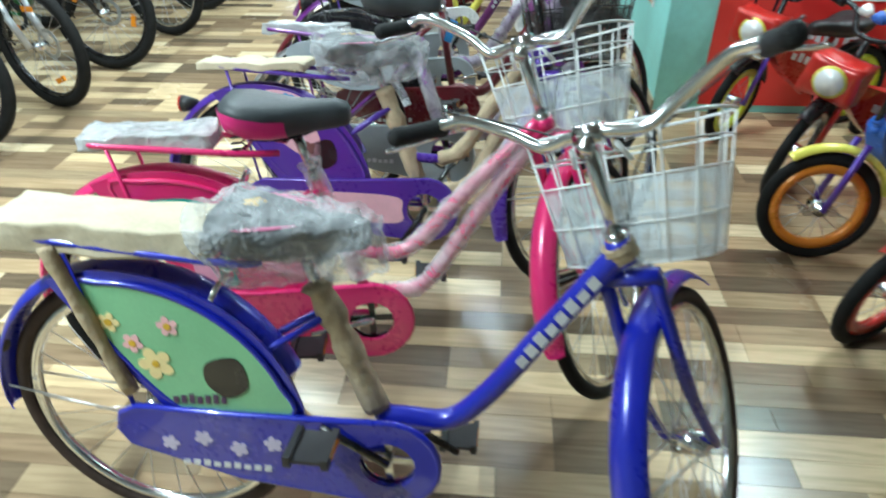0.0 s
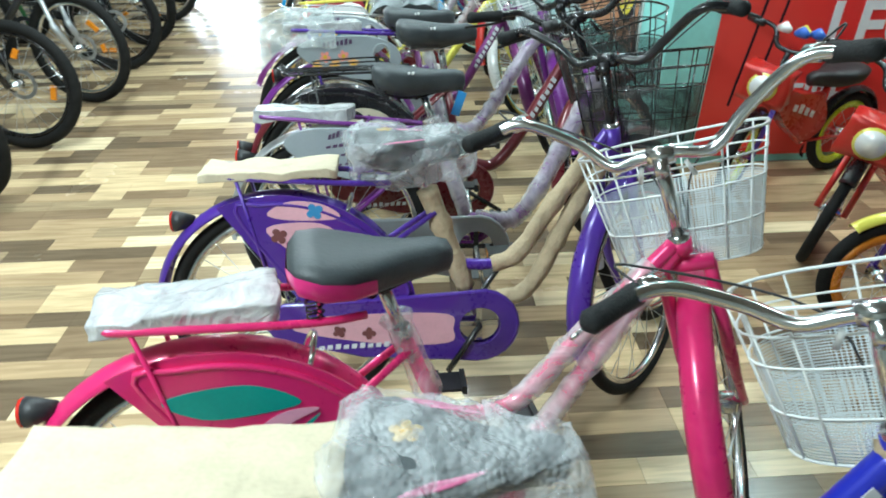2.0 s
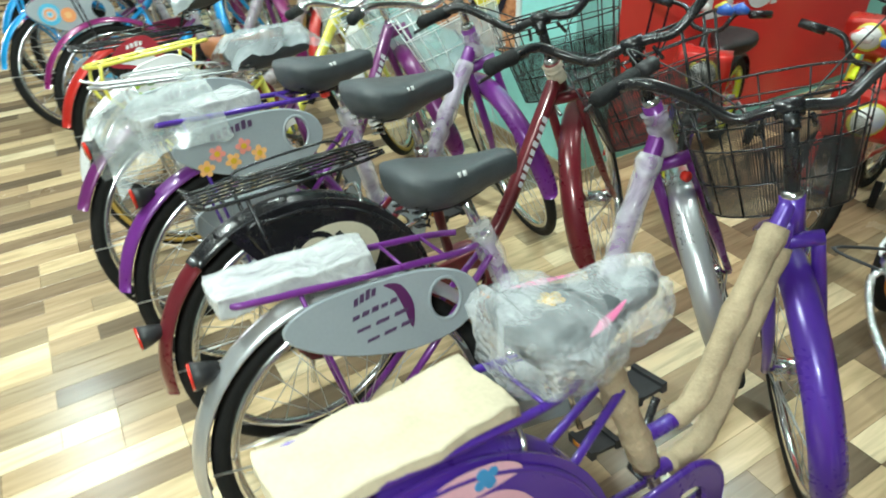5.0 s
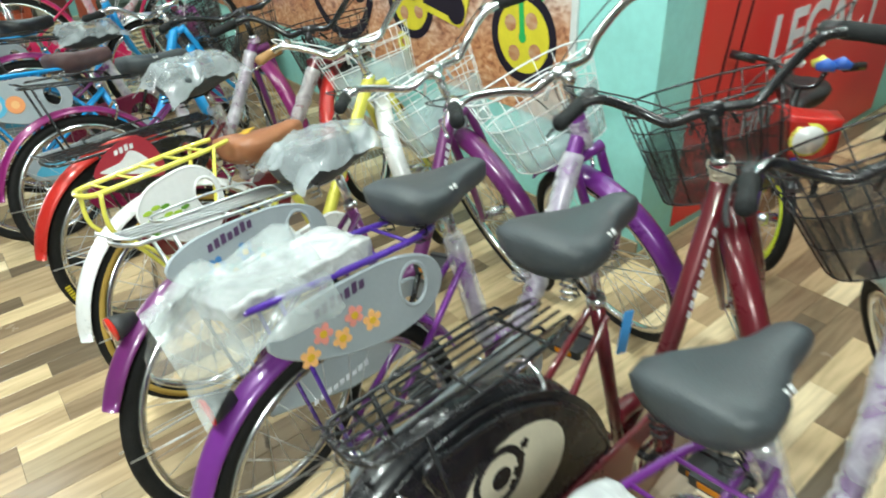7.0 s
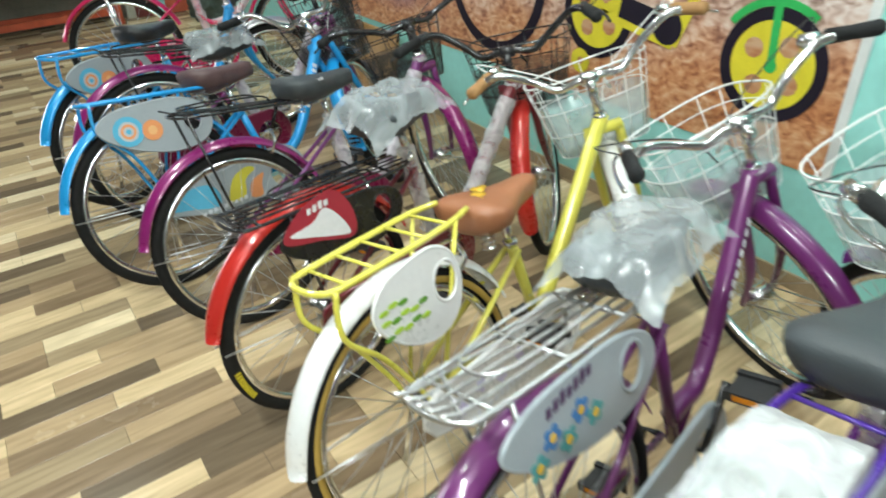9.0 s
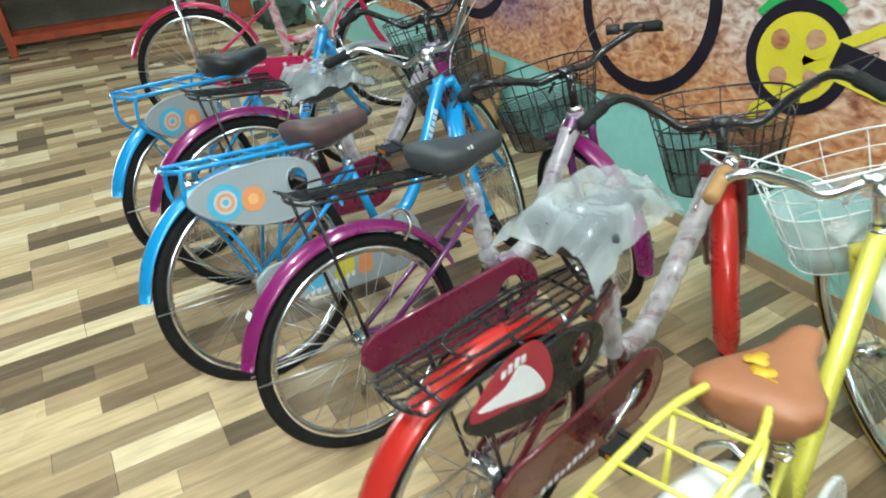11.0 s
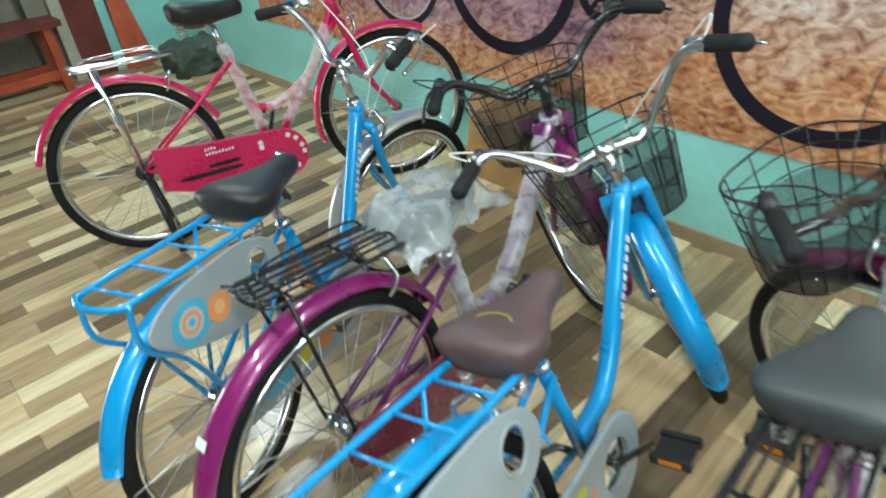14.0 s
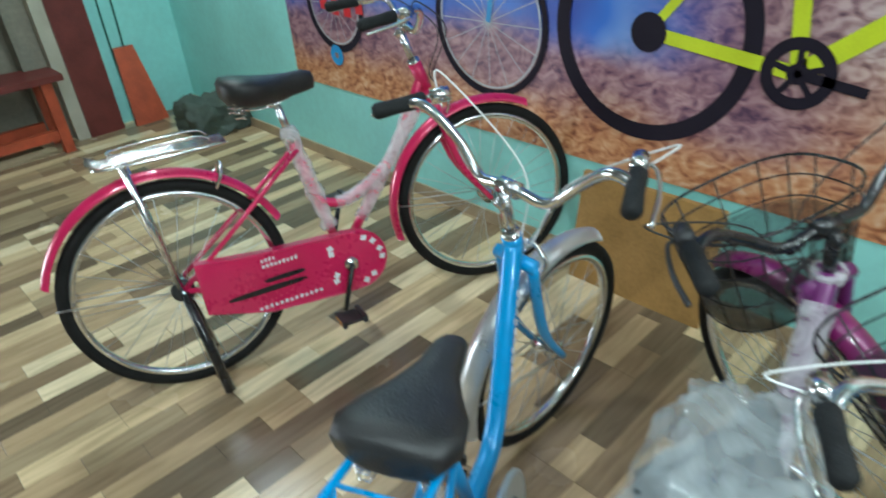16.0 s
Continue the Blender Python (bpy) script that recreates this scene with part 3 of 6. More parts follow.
        for k, (qx, qz) in enumerate(((ckx + 0.06, 0.355), (ckx + 0.09, 0.335), (ckx + 0.075, 0.215), (ckx + 0.045, 0.2), (ckx - 0.06, 0.35), (ckx - 0.06, 0.33), (ckx - 0.055, 0.25), (ckx - 0.06, 0.23), (ckx + 0.115, 0.27), (ckx + 0.11, 0.3))):
            part("flower_print", decal_flower(Shape(), qx, qz, 0.011, -0.0855, 4, 0.4 + k), LETTERS, cg, smooth=False)
        part("boss", Shape().tube([(ckx, -0.085, 0.28), (ckx, -0.1, 0.28)], 0.024, 14), CHROME, cg)
        # Slots are not cut: thin black plates give the dark inside them.
        part("painted_slot", Shape().slab(outline2([(0.14, 0.272), (0.35, 0.272), (0.35, 0.288), (0.14, 0.288)], 3), -0.0855, -0.0865).slab(outline2([(0.25, 0.302), (0.36, 0.302), (0.36, 0.316), (0.25, 0.316)], 3), -0.0855, -0.0865), BLACK, cg, smooth=False)
    elif chain != "none":
        hull = [(ckx + 0.105 * math.cos(a), 0.28 + 0.105 * math.sin(a)) for a in (radians(d) for d in range(-95, 96, 16))]
        hull += [(0.2, 0.372), (0.0, hubz + 0.05), (-0.04, hubz + 0.03), (-0.05, hubz - 0.01), (-0.03, hubz - 0.045), (0.2, 0.21)]
        n = len(hull)
        ring = circle2(ckx, 0.28, 0.058, n, turn=radians(-95))
        cg = part("chain_guard", Shape().slab(hull, -0.062, -0.074, [ring]), chain, bike, smooth=False)
        edge = Shape().tube([(px, -0.068, pz) for px, pz in hull], 0.008, 6, closed=True)
        part("guard_edge", edge, chain, cg)
        if art in ("flowers", "leaves"):
            for k in range(4):
                part("flower_print", decal_flower(Shape(), 0.06 + k * 0.075, 0.29 + 0.02 * (k % 2), 0.018, -0.0745, 5, k), mat("print_pale", (0.6, 0.55, 0.75), 0.4), cg, smooth=False)
        if art == "letters" and skirt == "sector":
            part("inset_print", Shape().slab(outline2([(0.02, 0.3), (0.08, 0.335), (0.25, 0.338), (ckx - 0.09, 0.325), (ckx - 0.075, 0.28), (ckx - 0.09, 0.235), (0.25, 0.245)], 4), -0.0748, -0.0756), mat("pale_pink_print", (0.7, 0.4, 0.47), 0.35), cg, smooth=False)
            for k in range(3):
                part("butterfly_print", decal_flower(Shape(), 0.14 + 0.08 * k, 0.29 - 0.01 * k, 0.017, -0.076, 4, 0.5 + k), mat("print_wing_brown", (0.16, 0.06, 0.06), 0.4), cg, smooth=False)
        if art == "rings":
            part("swoosh_print", Shape().slab(outline2([(-0.03, 0.3), (0.04, 0.345), (0.13, 0.345), (0.17, 0.3), (0.15, 0.25), (0.05, 0.275)], 4), -0.0748, -0.0756), mat("print_sky", (0.1, 0.42, 0.62), 0.35), cg, smooth=False)
            part("swoosh_print", Shape().slab(outline2([(0.2, 0.25), (0.24, 0.33), (0.31, 0.355), (0.34, 0.335), (0.29, 0.31), (0.27, 0.25)], 4), -0.0748, -0.0756), mat("print_lime_yellow", (0.62, 0.55, 0.06), 0.35), cg, smooth=False)
            part("swoosh_print", Shape().slab(outline2([(0.29, 0.235), (0.31, 0.29), (0.37, 0.31), (0.35, 0.27), (0.34, 0.225)], 4), -0.0748, -0.0756), mat("print_orange", (0.75, 0.3, 0.12), 0.35), cg, smooth=False)
        if art != "plain":
            part("lettering", decal_bars(Shape(), 0.08, 0.235, 0.2, 0.0, 9, 0.016, -0.0745), mat("print_light", (0.7, 0.72, 0.78), 0.4), cg, smooth=False)
    # saddle
    seat_m = pose(sdx, 0, sdz)
    sad = part("saddle", saddle_shape(), seat, bike, place=seat_m)
    metal = BLACK if seed % 2 else CHROME
    for s in (-1, 1):
        part("saddle_rail", Shape().tube(spline([(-0.11, s * 0.06, -0.03), (-0.07, s * 0.03, -0.065), (0.02, s * 0.022, -0.065), (0.12, s * 0.012, -0.03)], 4), 0.0035, 6), metal, sad)
        coil = [(-0.1 + 0.016 * math.cos(k * 1.26), s * 0.055 + 0.016 * math.sin(k * 1.26), -0.085 + 0.0028 * k) for k in range(20)]
        part("saddle_spring", Shape().tube(coil, 0.0025, 5), metal, sad)
    part("saddle_clamp", Shape().tube([(0.0, -0.03, -0.062), (0.0, 0.03, -0.062)], 0.012, 8), metal, sad)
    if cover == "bubble":
        part("bubble_wrap", saddle_shape(0.022, 0.015, 0.022, seed, 5), BUBBLE, sad, "crumpled bubble wrap")
        flat = Matrix.Translation((-0.02, 0, 0.035)) @ Matrix.Rotation(radians(-90), 4, "X")
        for q in (-1, 1):
            part("edge_print", Shape().slab(outline2([(-0.1, q * 0.07), (-0.06, q * 0.093), (0.0, q * 0.085), (0.06, q * 0.055), (0.0, q * 0.07), (-0.06, q * 0.076)], 4), 0, 0.001).moved(Matrix.Translation((-0.02, 0, 0.018)) @ Matrix.Rotation(radians(-90), 4, "X")), mat("print_pink", (0.8, 0.2, 0.4), 0.4), sad)
        part("flower_print", decal_flower(Shape(), -0.04, 0, 0.02, 0, 5).moved(flat), mat("print_gold", (0.7, 0.42, 0.03), 0.4), sad)
    elif cover == "bag":
        part("plastic_bag", bag_shape(seed), BAG, sad, "loose milky plastic bag")
    elif cover == "pink":
        part("saddle_band", saddle_band(), poster_grain("print_camouflage", [(0.3, (0.25, 0.5, 0.62)), (0.46, (0.75, 0.22, 0.42)), (0.55, (0.78, 0.03, 0.25)), (0.9, (0.7, 0.02, 0.22))], 9.0), sad, "pink and pale blue printed band")
    elif seat in (VINYL, VINYL_MAUVE, VINYL_BROWN):
        col = mat("print_pale_grey", (0.5, 0.5, 0.5), 0.4) if seat is VINYL else mat("print_gold", (0.62, 0.36, 0.03), 0.4)
        sh = Shape()
        if seat is VINYL:
            decal_bars(sh, -0.03, 0, 0.06, 0, 5, 0.014, 0)
            sh.moved(Matrix.Translation((-0.03, -0.083, 0.006)) @ Matrix.Rotation(radians(-50), 4, "X"))
        elif seat is VINYL_MAUVE:
            sh.slab(circle2(-0.06, 0, 0.034, 20, 0.044), 0, 0.001, [circle2(-0.06, 0, 0.026, 20, 0.036)])
            sh.moved(Matrix.Translation((-0.005, 0.0, 0.029)) @ Matrix.Rotation(radians(-90), 4, "X"))
            col = mat("print_dull_gold", (0.24, 0.17, 0.04), 0.4)
        else:
            for k in range(3):
                decal_flower(sh, -0.08 + k * 0.03, -0.02 + 0.02 * k, 0.02, 0, 3, k)
            sh.moved(Matrix.Translation((-0.005, 0.0, 0.031)) @ Matrix.Rotation(radians(-90), 4, "X"))
        part("saddle_print", sh, col, sad)
    # carrier, sloping a little down to the seat tube
    x0 = rfx

    def rz(px):
        return rkz - rdrop * (px - rkx) / (rfx - rkx)

    if rack_kind:
        w = 0.068
        loop = [Vector((p[0], p[1], rz(p[0]))) for p in spline([(x0, w * 0.7, 0), (x0 - 0.1, w, 0), (rkx + 0.07, w, 0), (rkx + 0.015, w * 0.8, 0), (rkx, 0, 0), (rkx + 0.015, -w * 0.8, 0), (rkx + 0.07, -w, 0), (x0 - 0.1, -w, 0), (x0, -w * 0.7, 0)], 4)]
        rr = 0.0075 if rack_kind == "fat" else 0.0048
        rk = part("rear_rack", Shape().tube(loop, rr, 7), rack, bike)
        cross = 5 if rack_kind in ("bars", "fat") else 3
        for k in range(cross):
            px = rkx + 0.06 + (x0 - rkx - 0.14) * k / (cross - 1)
            part("cross_bar", Shape().tube([(px, -w, rz(px)), (px, w, rz(px))], 0.0042, 6), rack, rk)
        if rack_kind == "wires":
            for q in (-0.045, -0.022, 0, 0.022, 0.045):
                part("wire", Shape().tube([(x0, q, rz(x0) + 0.006), (0.05, q, rz(0.05) + 0.006), (rkx + 0.02, q, rz(rkx) + 0.006), (rkx - 0.01, q, rkz + 0.022)], 0.0032, 6), rack, rk)
            part("spring_clip", Shape().tube(spline([(0.2, -0.05, rz(0.2) + 0.012), (0.16, -0.05, rz(0.16) + 0.034), (-0.04, -0.045, rz(0) + 0.03), (-0.08, 0, rz(0) + 0.03), (-0.04, 0.045, rz(0) + 0.03), (0.16, 0.05, rz(0.16) + 0.034), (0.2, 0.05, rz(0.2) + 0.012)], 4), 0.0032, 6), rack, rk)
        for s in (-1, 1):
            if loops:
                line = spline([(rkx + 0.03, s * w, rz(rkx)), (rkx + 0.02, s * w, rz(rkx) - 0.1), (rkx + 0.1, s * 0.062, rz(rkx) - 0.2), (-0.02, s * 0.058, hubz + 0.06), (0.0, s * 0.055, hubz)], 5)
                part("rack_strut", Shape().tube(line, 0.0065, 7), rack, rk)
                part("rack_strut", Shape().tube([(0.16, s * w, rz(0.16)), (0.03, s * 0.058, hubz + 0.02)], 0.0055, 6), rack, rk)
            elif rack is CHROME:
                part("rack_strut", Shape().tube([(-0.05, s * w, rz(-0.05)), (-0.005, s * 0.058, hubz + 0.01)], 0.01, 6, squash=0.5), rack, rk)
            else:
                part("rack_strut", Shape().tube([(-0.08, s * w, rz(-0.08)), (-0.01, s * 0.056, hubz + 0.01)], 0.0048, 6), rack, rk)
        if rack_wrap in ("white", "card", "foam"):
            stuff, size = {"white": (WHITE_WRAP, (0.3, 0.135, 0.036)), "card": (CARD, (0.34, 0.15, 0.022)), "foam": (CARD, (0.44, 0.15, 0.06))}[rack_wrap]
            part("rack_wrapping", lumpy_box((rkx + size[0] / 2 - 0.01, 0, rz(rkx + size[0] / 2) + 0.012), size, seed, 0.011 if rack_wrap == "white" else 0.008), stuff, rk, {"white": "white plastic sheet wrapped round the carrier", "card": "torn pale cardboard", "foam": "pale foam and paper wrapping"}[rack_wrap])
    if sheet:
        n, v = 13, []
        for i in range(n):
            for j in range(n):
                u, w = i / (n - 1), j / (n - 1) * 2 - 1
                fall = max(abs(w) - 0.35, 0) * 0.2
                v.append((rkx - 0.11 + u * 0.3 + 0.02 * noise.noise(Vector((u * 4, w * 2, seed))), w * 0.1 + 0.03 * noise.noise(Vector((u * 3, w * 3, seed + 4))), rkz + 0.062 - fall - 0.05 * max(0.25 - u, 0) * 4 * (0.5 + abs(w)) + 0.03 * noise.noise(Vector((u * 5, w * 4, seed + 8)))))
        f = [(i * n + j, (i + 1) * n + j, (i + 1) * n + j + 1, i * n + j + 1) for i in range(n - 1) for j in range(n - 1)]
        part("plastic_sheet", Shape().add(v, f).add([(a, b, c - 0.002) for a, b, c in v], [q[::-1] for q in f]), SHEET, bike, "loose clear plastic sheet over the carrier")
    # skirt panel
    if panel is not None:
        big = skirt == "sector"
        arc = [((R + 0.012) * math.cos(radians(d)), hubz + (R + 0.012) * math.sin(radians(d))) for d in range(106, 3, -12)]
        out = outline2(arc + [(px, pz + hubz) for px, pz in SECTOR] if big else [(px * skirt_size[0] + 0.05 + skirt_size[2], pz * skirt_size[1] + rz(px + 0.05)) for px, pz in SKIRT], 4)
        holes = []
        if not big:
            hx, hz = 0.15 * skirt_size[0] + 0.05 + skirt_size[2], rz(0.2) - 0.085 * skirt_size[1]
            turns = [math.atan2(pz - hz, px - hx) for px, pz in out]
            holes = [[(hx + 0.036 * math.cos(a), hz + 0.048 * math.sin(a)) for a in turns]]
        pn = part("skirt_panel", Shape().slab(out, -0.058 if big else -0.072, -0.064 if big else -0.08, holes), panel, bike, smooth=False)
        if big:
            rim = [((R + 0.034) * math.cos(radians(d)), hubz + (R + 0.034) * math.sin(radians(d))) for d in range(113, -5, -5)]
            part("panel_surround", Shape().slab(rim + [(0.2, hubz - 0.035), (0.09, hubz - 0.005), (0.0, hubz + 0.115)], -0.05, -0.0565), guard_top or guard, pn, smooth=False)
        if holes:
            part("opening_edge", Shape().tube([(px, -0.0775, pz) for px, pz in holes[0]], 0.005, 6, closed=True), panel, pn)
        part("panel_edge", Shape().tube([(px, -0.061 if big else -0.076, pz) for px, pz in out], 0.0065 if big else 0.005, 6, closed=True), (guard_top or guard) if big else panel, pn)
        yd = -0.0648 if big else -0.0808
        z0 = (hubz + 0.2) if big else rz(0.0) - 0.088 * skirt_size[1]
        if big and art in ("flowers", "letters"):
            ox, oz = 0.2, hubz + 0.14
            # Black plate painted on for the shade inside an opening; nothing is cut here.
            part("painted_opening", Shape().slab(outline2([(ox - 0.035, oz + 0.03), (ox + 0.03, oz + 0.045), (ox + 0.045, oz - 0.02), (ox, oz - 0.05), (ox - 0.04, oz - 0.02)], 4), yd, yd - 0.001), BLACK, pn, smooth=False)
        if art == "rings":
            for cx, cz, r, name, c in ((-0.06, z0, 0.052, "print_sky", (0.1, 0.42, 0.62)), (-0.06, z0, 0.034, "print_grey", (0.5, 0.52, 0.55)), (-0.06, z0, 0.026, "print_orange", (0.75, 0.3, 0.12)), (-0.06, z0, 0.017, "print_grey", (0.5, 0.52, 0.55)), (-0.06, z0, 0.009, "print_sky", (0.1, 0.42, 0.62)), (0.02, z0 - 0.018, 0.036, "print_orange", (0.75, 0.3, 0.12)), (0.02, z0 - 0.018, 0.016, "print_amber", (0.8, 0.45, 0.2))):
                part("round_print", decal_disc(cx, cz, r, yd - (0.08 - r) * 0.03, 24), mat(name, c, 0.35), pn, smooth=False)
        elif art == "leaves":
            for k in range(13):
                a = k * 2.4
                part("leaf_print", Shape().slab(circle2(-0.09 + 0.026 * (k % 5), z0 - 0.04 + 0.03 * (k // 5) + 0.006 * (k % 2), 0.014, 8, 0.0065, a), yd, yd - 0.001), mat("print_leaf" if k % 3 else "print_leaf_dark", (0.34, 0.5, 0.04) if k % 3 else (0.1, 0.26, 0.02), 0.4), pn, smooth=False)
        elif art == "bird" and not big:
            ex, z0 = 0.05, z0 + 0.03
            part("wing_print", Shape().slab(outline2([(ex - 0.17, z0 + 0.0), (ex - 0.1, z0 + 0.07), (ex + 0.0, z0 + 0.08), (ex + 0.05, z0 - 0.0), (ex + 0.04, z0 - 0.07), (ex - 0.06, z0 - 0.04)]), yd, yd - 0.001), mat("print_red", (0.36, 0.025, 0.045), 0.35), pn, smooth=False)
            part("wing_print", Shape().slab(outline2([(ex - 0.15, z0 + 0.01), (ex - 0.08, z0 + 0.02), (ex - 0.04, z0 + 0.045), (ex + 0.0, z0 + 0.01), (ex + 0.03, z0 - 0.055), (ex - 0.03, z0 - 0.04), (ex - 0.08, z0 - 0.02)]), yd - 0.0012, yd - 0.0022), mat("print_white", (0.75, 0.75, 0.78), 0.4), pn, smooth=False)
            part("lettering", decal_bars(Shape(), ex - 0.09, z0 + 0.045, 0.07, 0.005, 4, 0.02, yd - 0.0012), mat("print_white", (0.75, 0.75, 0.78), 0.4), pn, smooth=False)
        elif art == "bird":
            part("oval_print", decal_disc(0.085, z0 - 0.01, 0.125, yd, 24, 0.095, 0.0), mat("print_cream", (0.6, 0.55, 0.42), 0.4), pn, smooth=False)
            part("swirl_print", Shape().slab(circle2(0.045, z0 + 0.02, 0.06, 24), yd - 0.0012, yd - 0.002, [circle2(0.045, z0 + 0.02, 0.045, 24)]), BLACK, pn, smooth=False)
            part("swirl_print", decal_disc(0.05, z0 + 0.015, 0.022, yd - 0.0012), BLACK, pn, smooth=False)
            sw = Shape()
            for k in range(4):
                decal_flower(sw, 0.11 - 0.012 * k, z0 + 0.05 - 0.022 * k, 0.01, yd - 0.0012, 5, k)
            part("dot_print", sw, BLACK, pn, smooth=False)
        elif art == "pinkflowers" and big:
            part("swoosh_print", Shape().slab(outline2([(-0.06, z0 + 0.09), (0.08, z0 + 0.1), (0.17, z0 + 0.05), (0.1, z0 + 0.035), (0.0, z0 + 0.04)]), yd, yd - 0.001), mat("print_teal", (0.01, 0.3, 0.25), 0.35), pn, smooth=False)
            part("swoosh_print", Shape().slab(outline2([(0.06, z0 - 0.1), (0.07, z0 - 0.02), (0.13, z0 + 0.03), (0.2, z0 + 0.03), (0.14, z0 - 0.0), (0.11, z0 - 0.06), (0.12, z0 - 0.13)]), yd - 0.0012, yd - 0.002), mat("print_pale_pink", (0.75, 0.35, 0.5), 0.35), pn, smooth=False)
            part("swoosh_print", Shape().slab(outline2([(0.12, z0 - 0.12), (0.13, z0 - 0.04), (0.2, z0 + 0.02), (0.17, z0 - 0.02), (0.15, z0 - 0.07), (0.16, z0 - 0.13)]), yd - 0.0022, yd - 0.003), mat("print_teal", (0.01, 0.3, 0.25), 0.35), pn, smooth=False)
            part("lettering", decal_bars(Shape(), 0.0, z0 - 0.045, 0.08, -0.03, 6, 0.018, yd - 0.0012), mat("print_white", (0.75, 0.75, 0.78), 0.4), pn, smooth=False)
        elif art == "letters" and big:
            inset = mat("pale_pink_print", (0.7, 0.4, 0.47), 0.35)

            def up(pts):
                return [(px * 1.2 + 0.045, z0 + 0.035 + (pz - z0) * 1.25) for px, pz in pts]

            part("inset_print", Shape().slab(outline2(up([(-0.055, z0 + 0.03), (0.06, z0 + 0.035), (0.12, z0 - 0.02), (0.12, z0 - 0.085), (0.08, z0 - 0.085), (0.0, z0 - 0.03)])), yd, yd - 0.001), inset, pn, smooth=False)
            part("inset_print", Shape().slab(outline2(up([(-0.05, z0 + 0.06), (0.0, z0 + 0.085), (0.07, z0 + 0.075), (0.1, z0 + 0.045), (0.0, z0 + 0.045)])), yd, yd - 0.001), inset, pn, smooth=False)
            (lx, lz), = up([(0.0, z0 - 0.005)])
            part("lettering", decal_bars(Shape(), lx, lz, 0.115, -0.03, 5, 0.03, yd - 0.0012, 0.62, 0.4), BLACK, pn, smooth=False)
            for (bx, bz), bc, bn in zip(up([(0.05, z0 + 0.062), (0.095, z0 - 0.06), (-0.03, z0 + 0.012)]), ((0.05, 0.25, 0.5), (0.16, 0.06, 0.06), (0.16, 0.06, 0.06)), ("print_wing_blue", "print_wing_brown", "print_wing_brown")):
                part("butterfly_print", decal_flower(Shape(), bx, bz, 0.02, yd - 0.0012, 4, 0.5), mat(bn, bc, 0.4), pn, smooth=False)
        elif art == "letters":
            ink = mat("print_dark", (0.08, 0.04, 0.1), 0.4)
            for k in range(4):
                wide = (0.05, 0.1, 0.12, 0.11)[k]
                part("lettering", decal_bars(Shape(), 0.03 + 0.012 * k - wide * 0.4, z0 + 0.035 - 0.028 * k, wide, 0.012, (4, 5, 3, 3)[k], (0.018, 0.01, 0.008, 0.008)[k], yd, 0.3, 0.5), ink, pn, smooth=False)
            part("swoosh_print", Shape().slab(outline2([(0.075, z0 + 0.06), (0.11, z0 + 0.05), (0.13, z0), (0.12, z0 - 0.05), (0.108, z0), (0.095, z0 + 0.04)], 4), yd, yd - 0.001), mat("print_plum", (0.09, 0.015, 0.09), 0.35), pn, smooth=False)
        else:
            main = {"pinkflowers": (0.8, 0.3, 0.25), "blueflowers": (0.05, 0.18, 0.42), "flowers": (0.85, 0.5, 0.52), "letters": (0.05, 0.03, 0.08)}.get(art, (0.1, 0.2, 0.4))
            for k in range(5):
                fx, fz = (-0.02 + 0.04 * k, z0 + 0.05 - 0.045 * (k % 3)) if big else (-0.06 + 0.036 * k, z0 - 0.035 + 0.03 * (k % 2))
                if not (big and k == 4):
                    part("flower_print", decal_flower(Shape(), fx, fz, 0.034 if k == 2 and big else 0.02, yd, 5, k), mat("print_" + (art or "blue") + ("" if k % 2 else "_b"), main if k % 2 else (min(main[0] * 1.05 + 0.02, 1), min(main[1] * 1.4 + 0.04, 1), main[2] * 0.7), 0.4), pn, smooth=False)
                    part("flower_heart", decal_disc(fx, fz, 0.008, yd - 0.0013, 8), mat("print_gold", (0.7, 0.42, 0.03), 0.4), pn, smooth=False)
            part("lettering", decal_bars(Shape(), -0.03 if not big else 0.08, z0 + 0.03 if not big else z0 - 0.135, 0.12, 0.01, 7, 0.022, yd), mat("print_dark", (0.08, 0.04, 0.1), 0.4), pn, smooth=False)
    # basket
    if basket:
        c = top + Vector((0.19, 0, -0.13))
        hi, lo, h, wire = (0.14, 0.185), (0.1, 0.14), 0.24, {"white": WHITE_ENAMEL, "clear": WHITE_ENAMEL, "black": BLACK}[basket]

        def oval(z, n=28, grow=0.0):
            t = z / h
            ax, ay = lo[0] + (hi[0] - lo[0]) * t + grow, lo[1] + (hi[1] - lo[1]) * t + grow
            return [c + Vector((ax * abs(math.cos(a)) ** 0.7 * (1 if math.cos(a) > 0 else -1), ay * abs(math.sin(a)) ** 0.7 * (1 if math.sin(a) > 0 else -1), z - 0.1)) for a in (2 * math.pi * k / n for k in range(n))]

        bk = part("basket", Shape().tube(oval(h), 0.003 if basket == "clear" else 0.0033, 6, True).moved(turn), wire, bike)
        for z in (0.0, h * 0.3, h * 0.62, h * 0.82):
            part("wire_hoop", Shape().tube(oval(z), 0.0018 if basket == "clear" else 0.0022, 5, True).moved(turn), wire, bk)
        rows = [oval(z, 28) for z in (0, h)]
        for k in range(0, 28, 2):
            part("wire_upright", Shape().tube([rows[0][k], rows[1][k]], 0.0015 if basket == "clear" else 0.0022, 5).moved(turn), wire, bk)
        levels = [0.0, h * 0.2, h * 0.4, h * 0.6]
        v, uv, n = [], [], 29
        for z in levels:
            ringp = oval(z, 28, -0.003)
            v += ringp + [ringp[0]]
            uv += [(k / 28 * 3.3, z / 0.3) for k in range(29)]
        f = [(i * n + k, i * n + k + 1, (i + 1) * n + k + 1, (i + 1) * n + k) for i in range(len(levels) - 1) for k in range(28)]
        base = len(v)
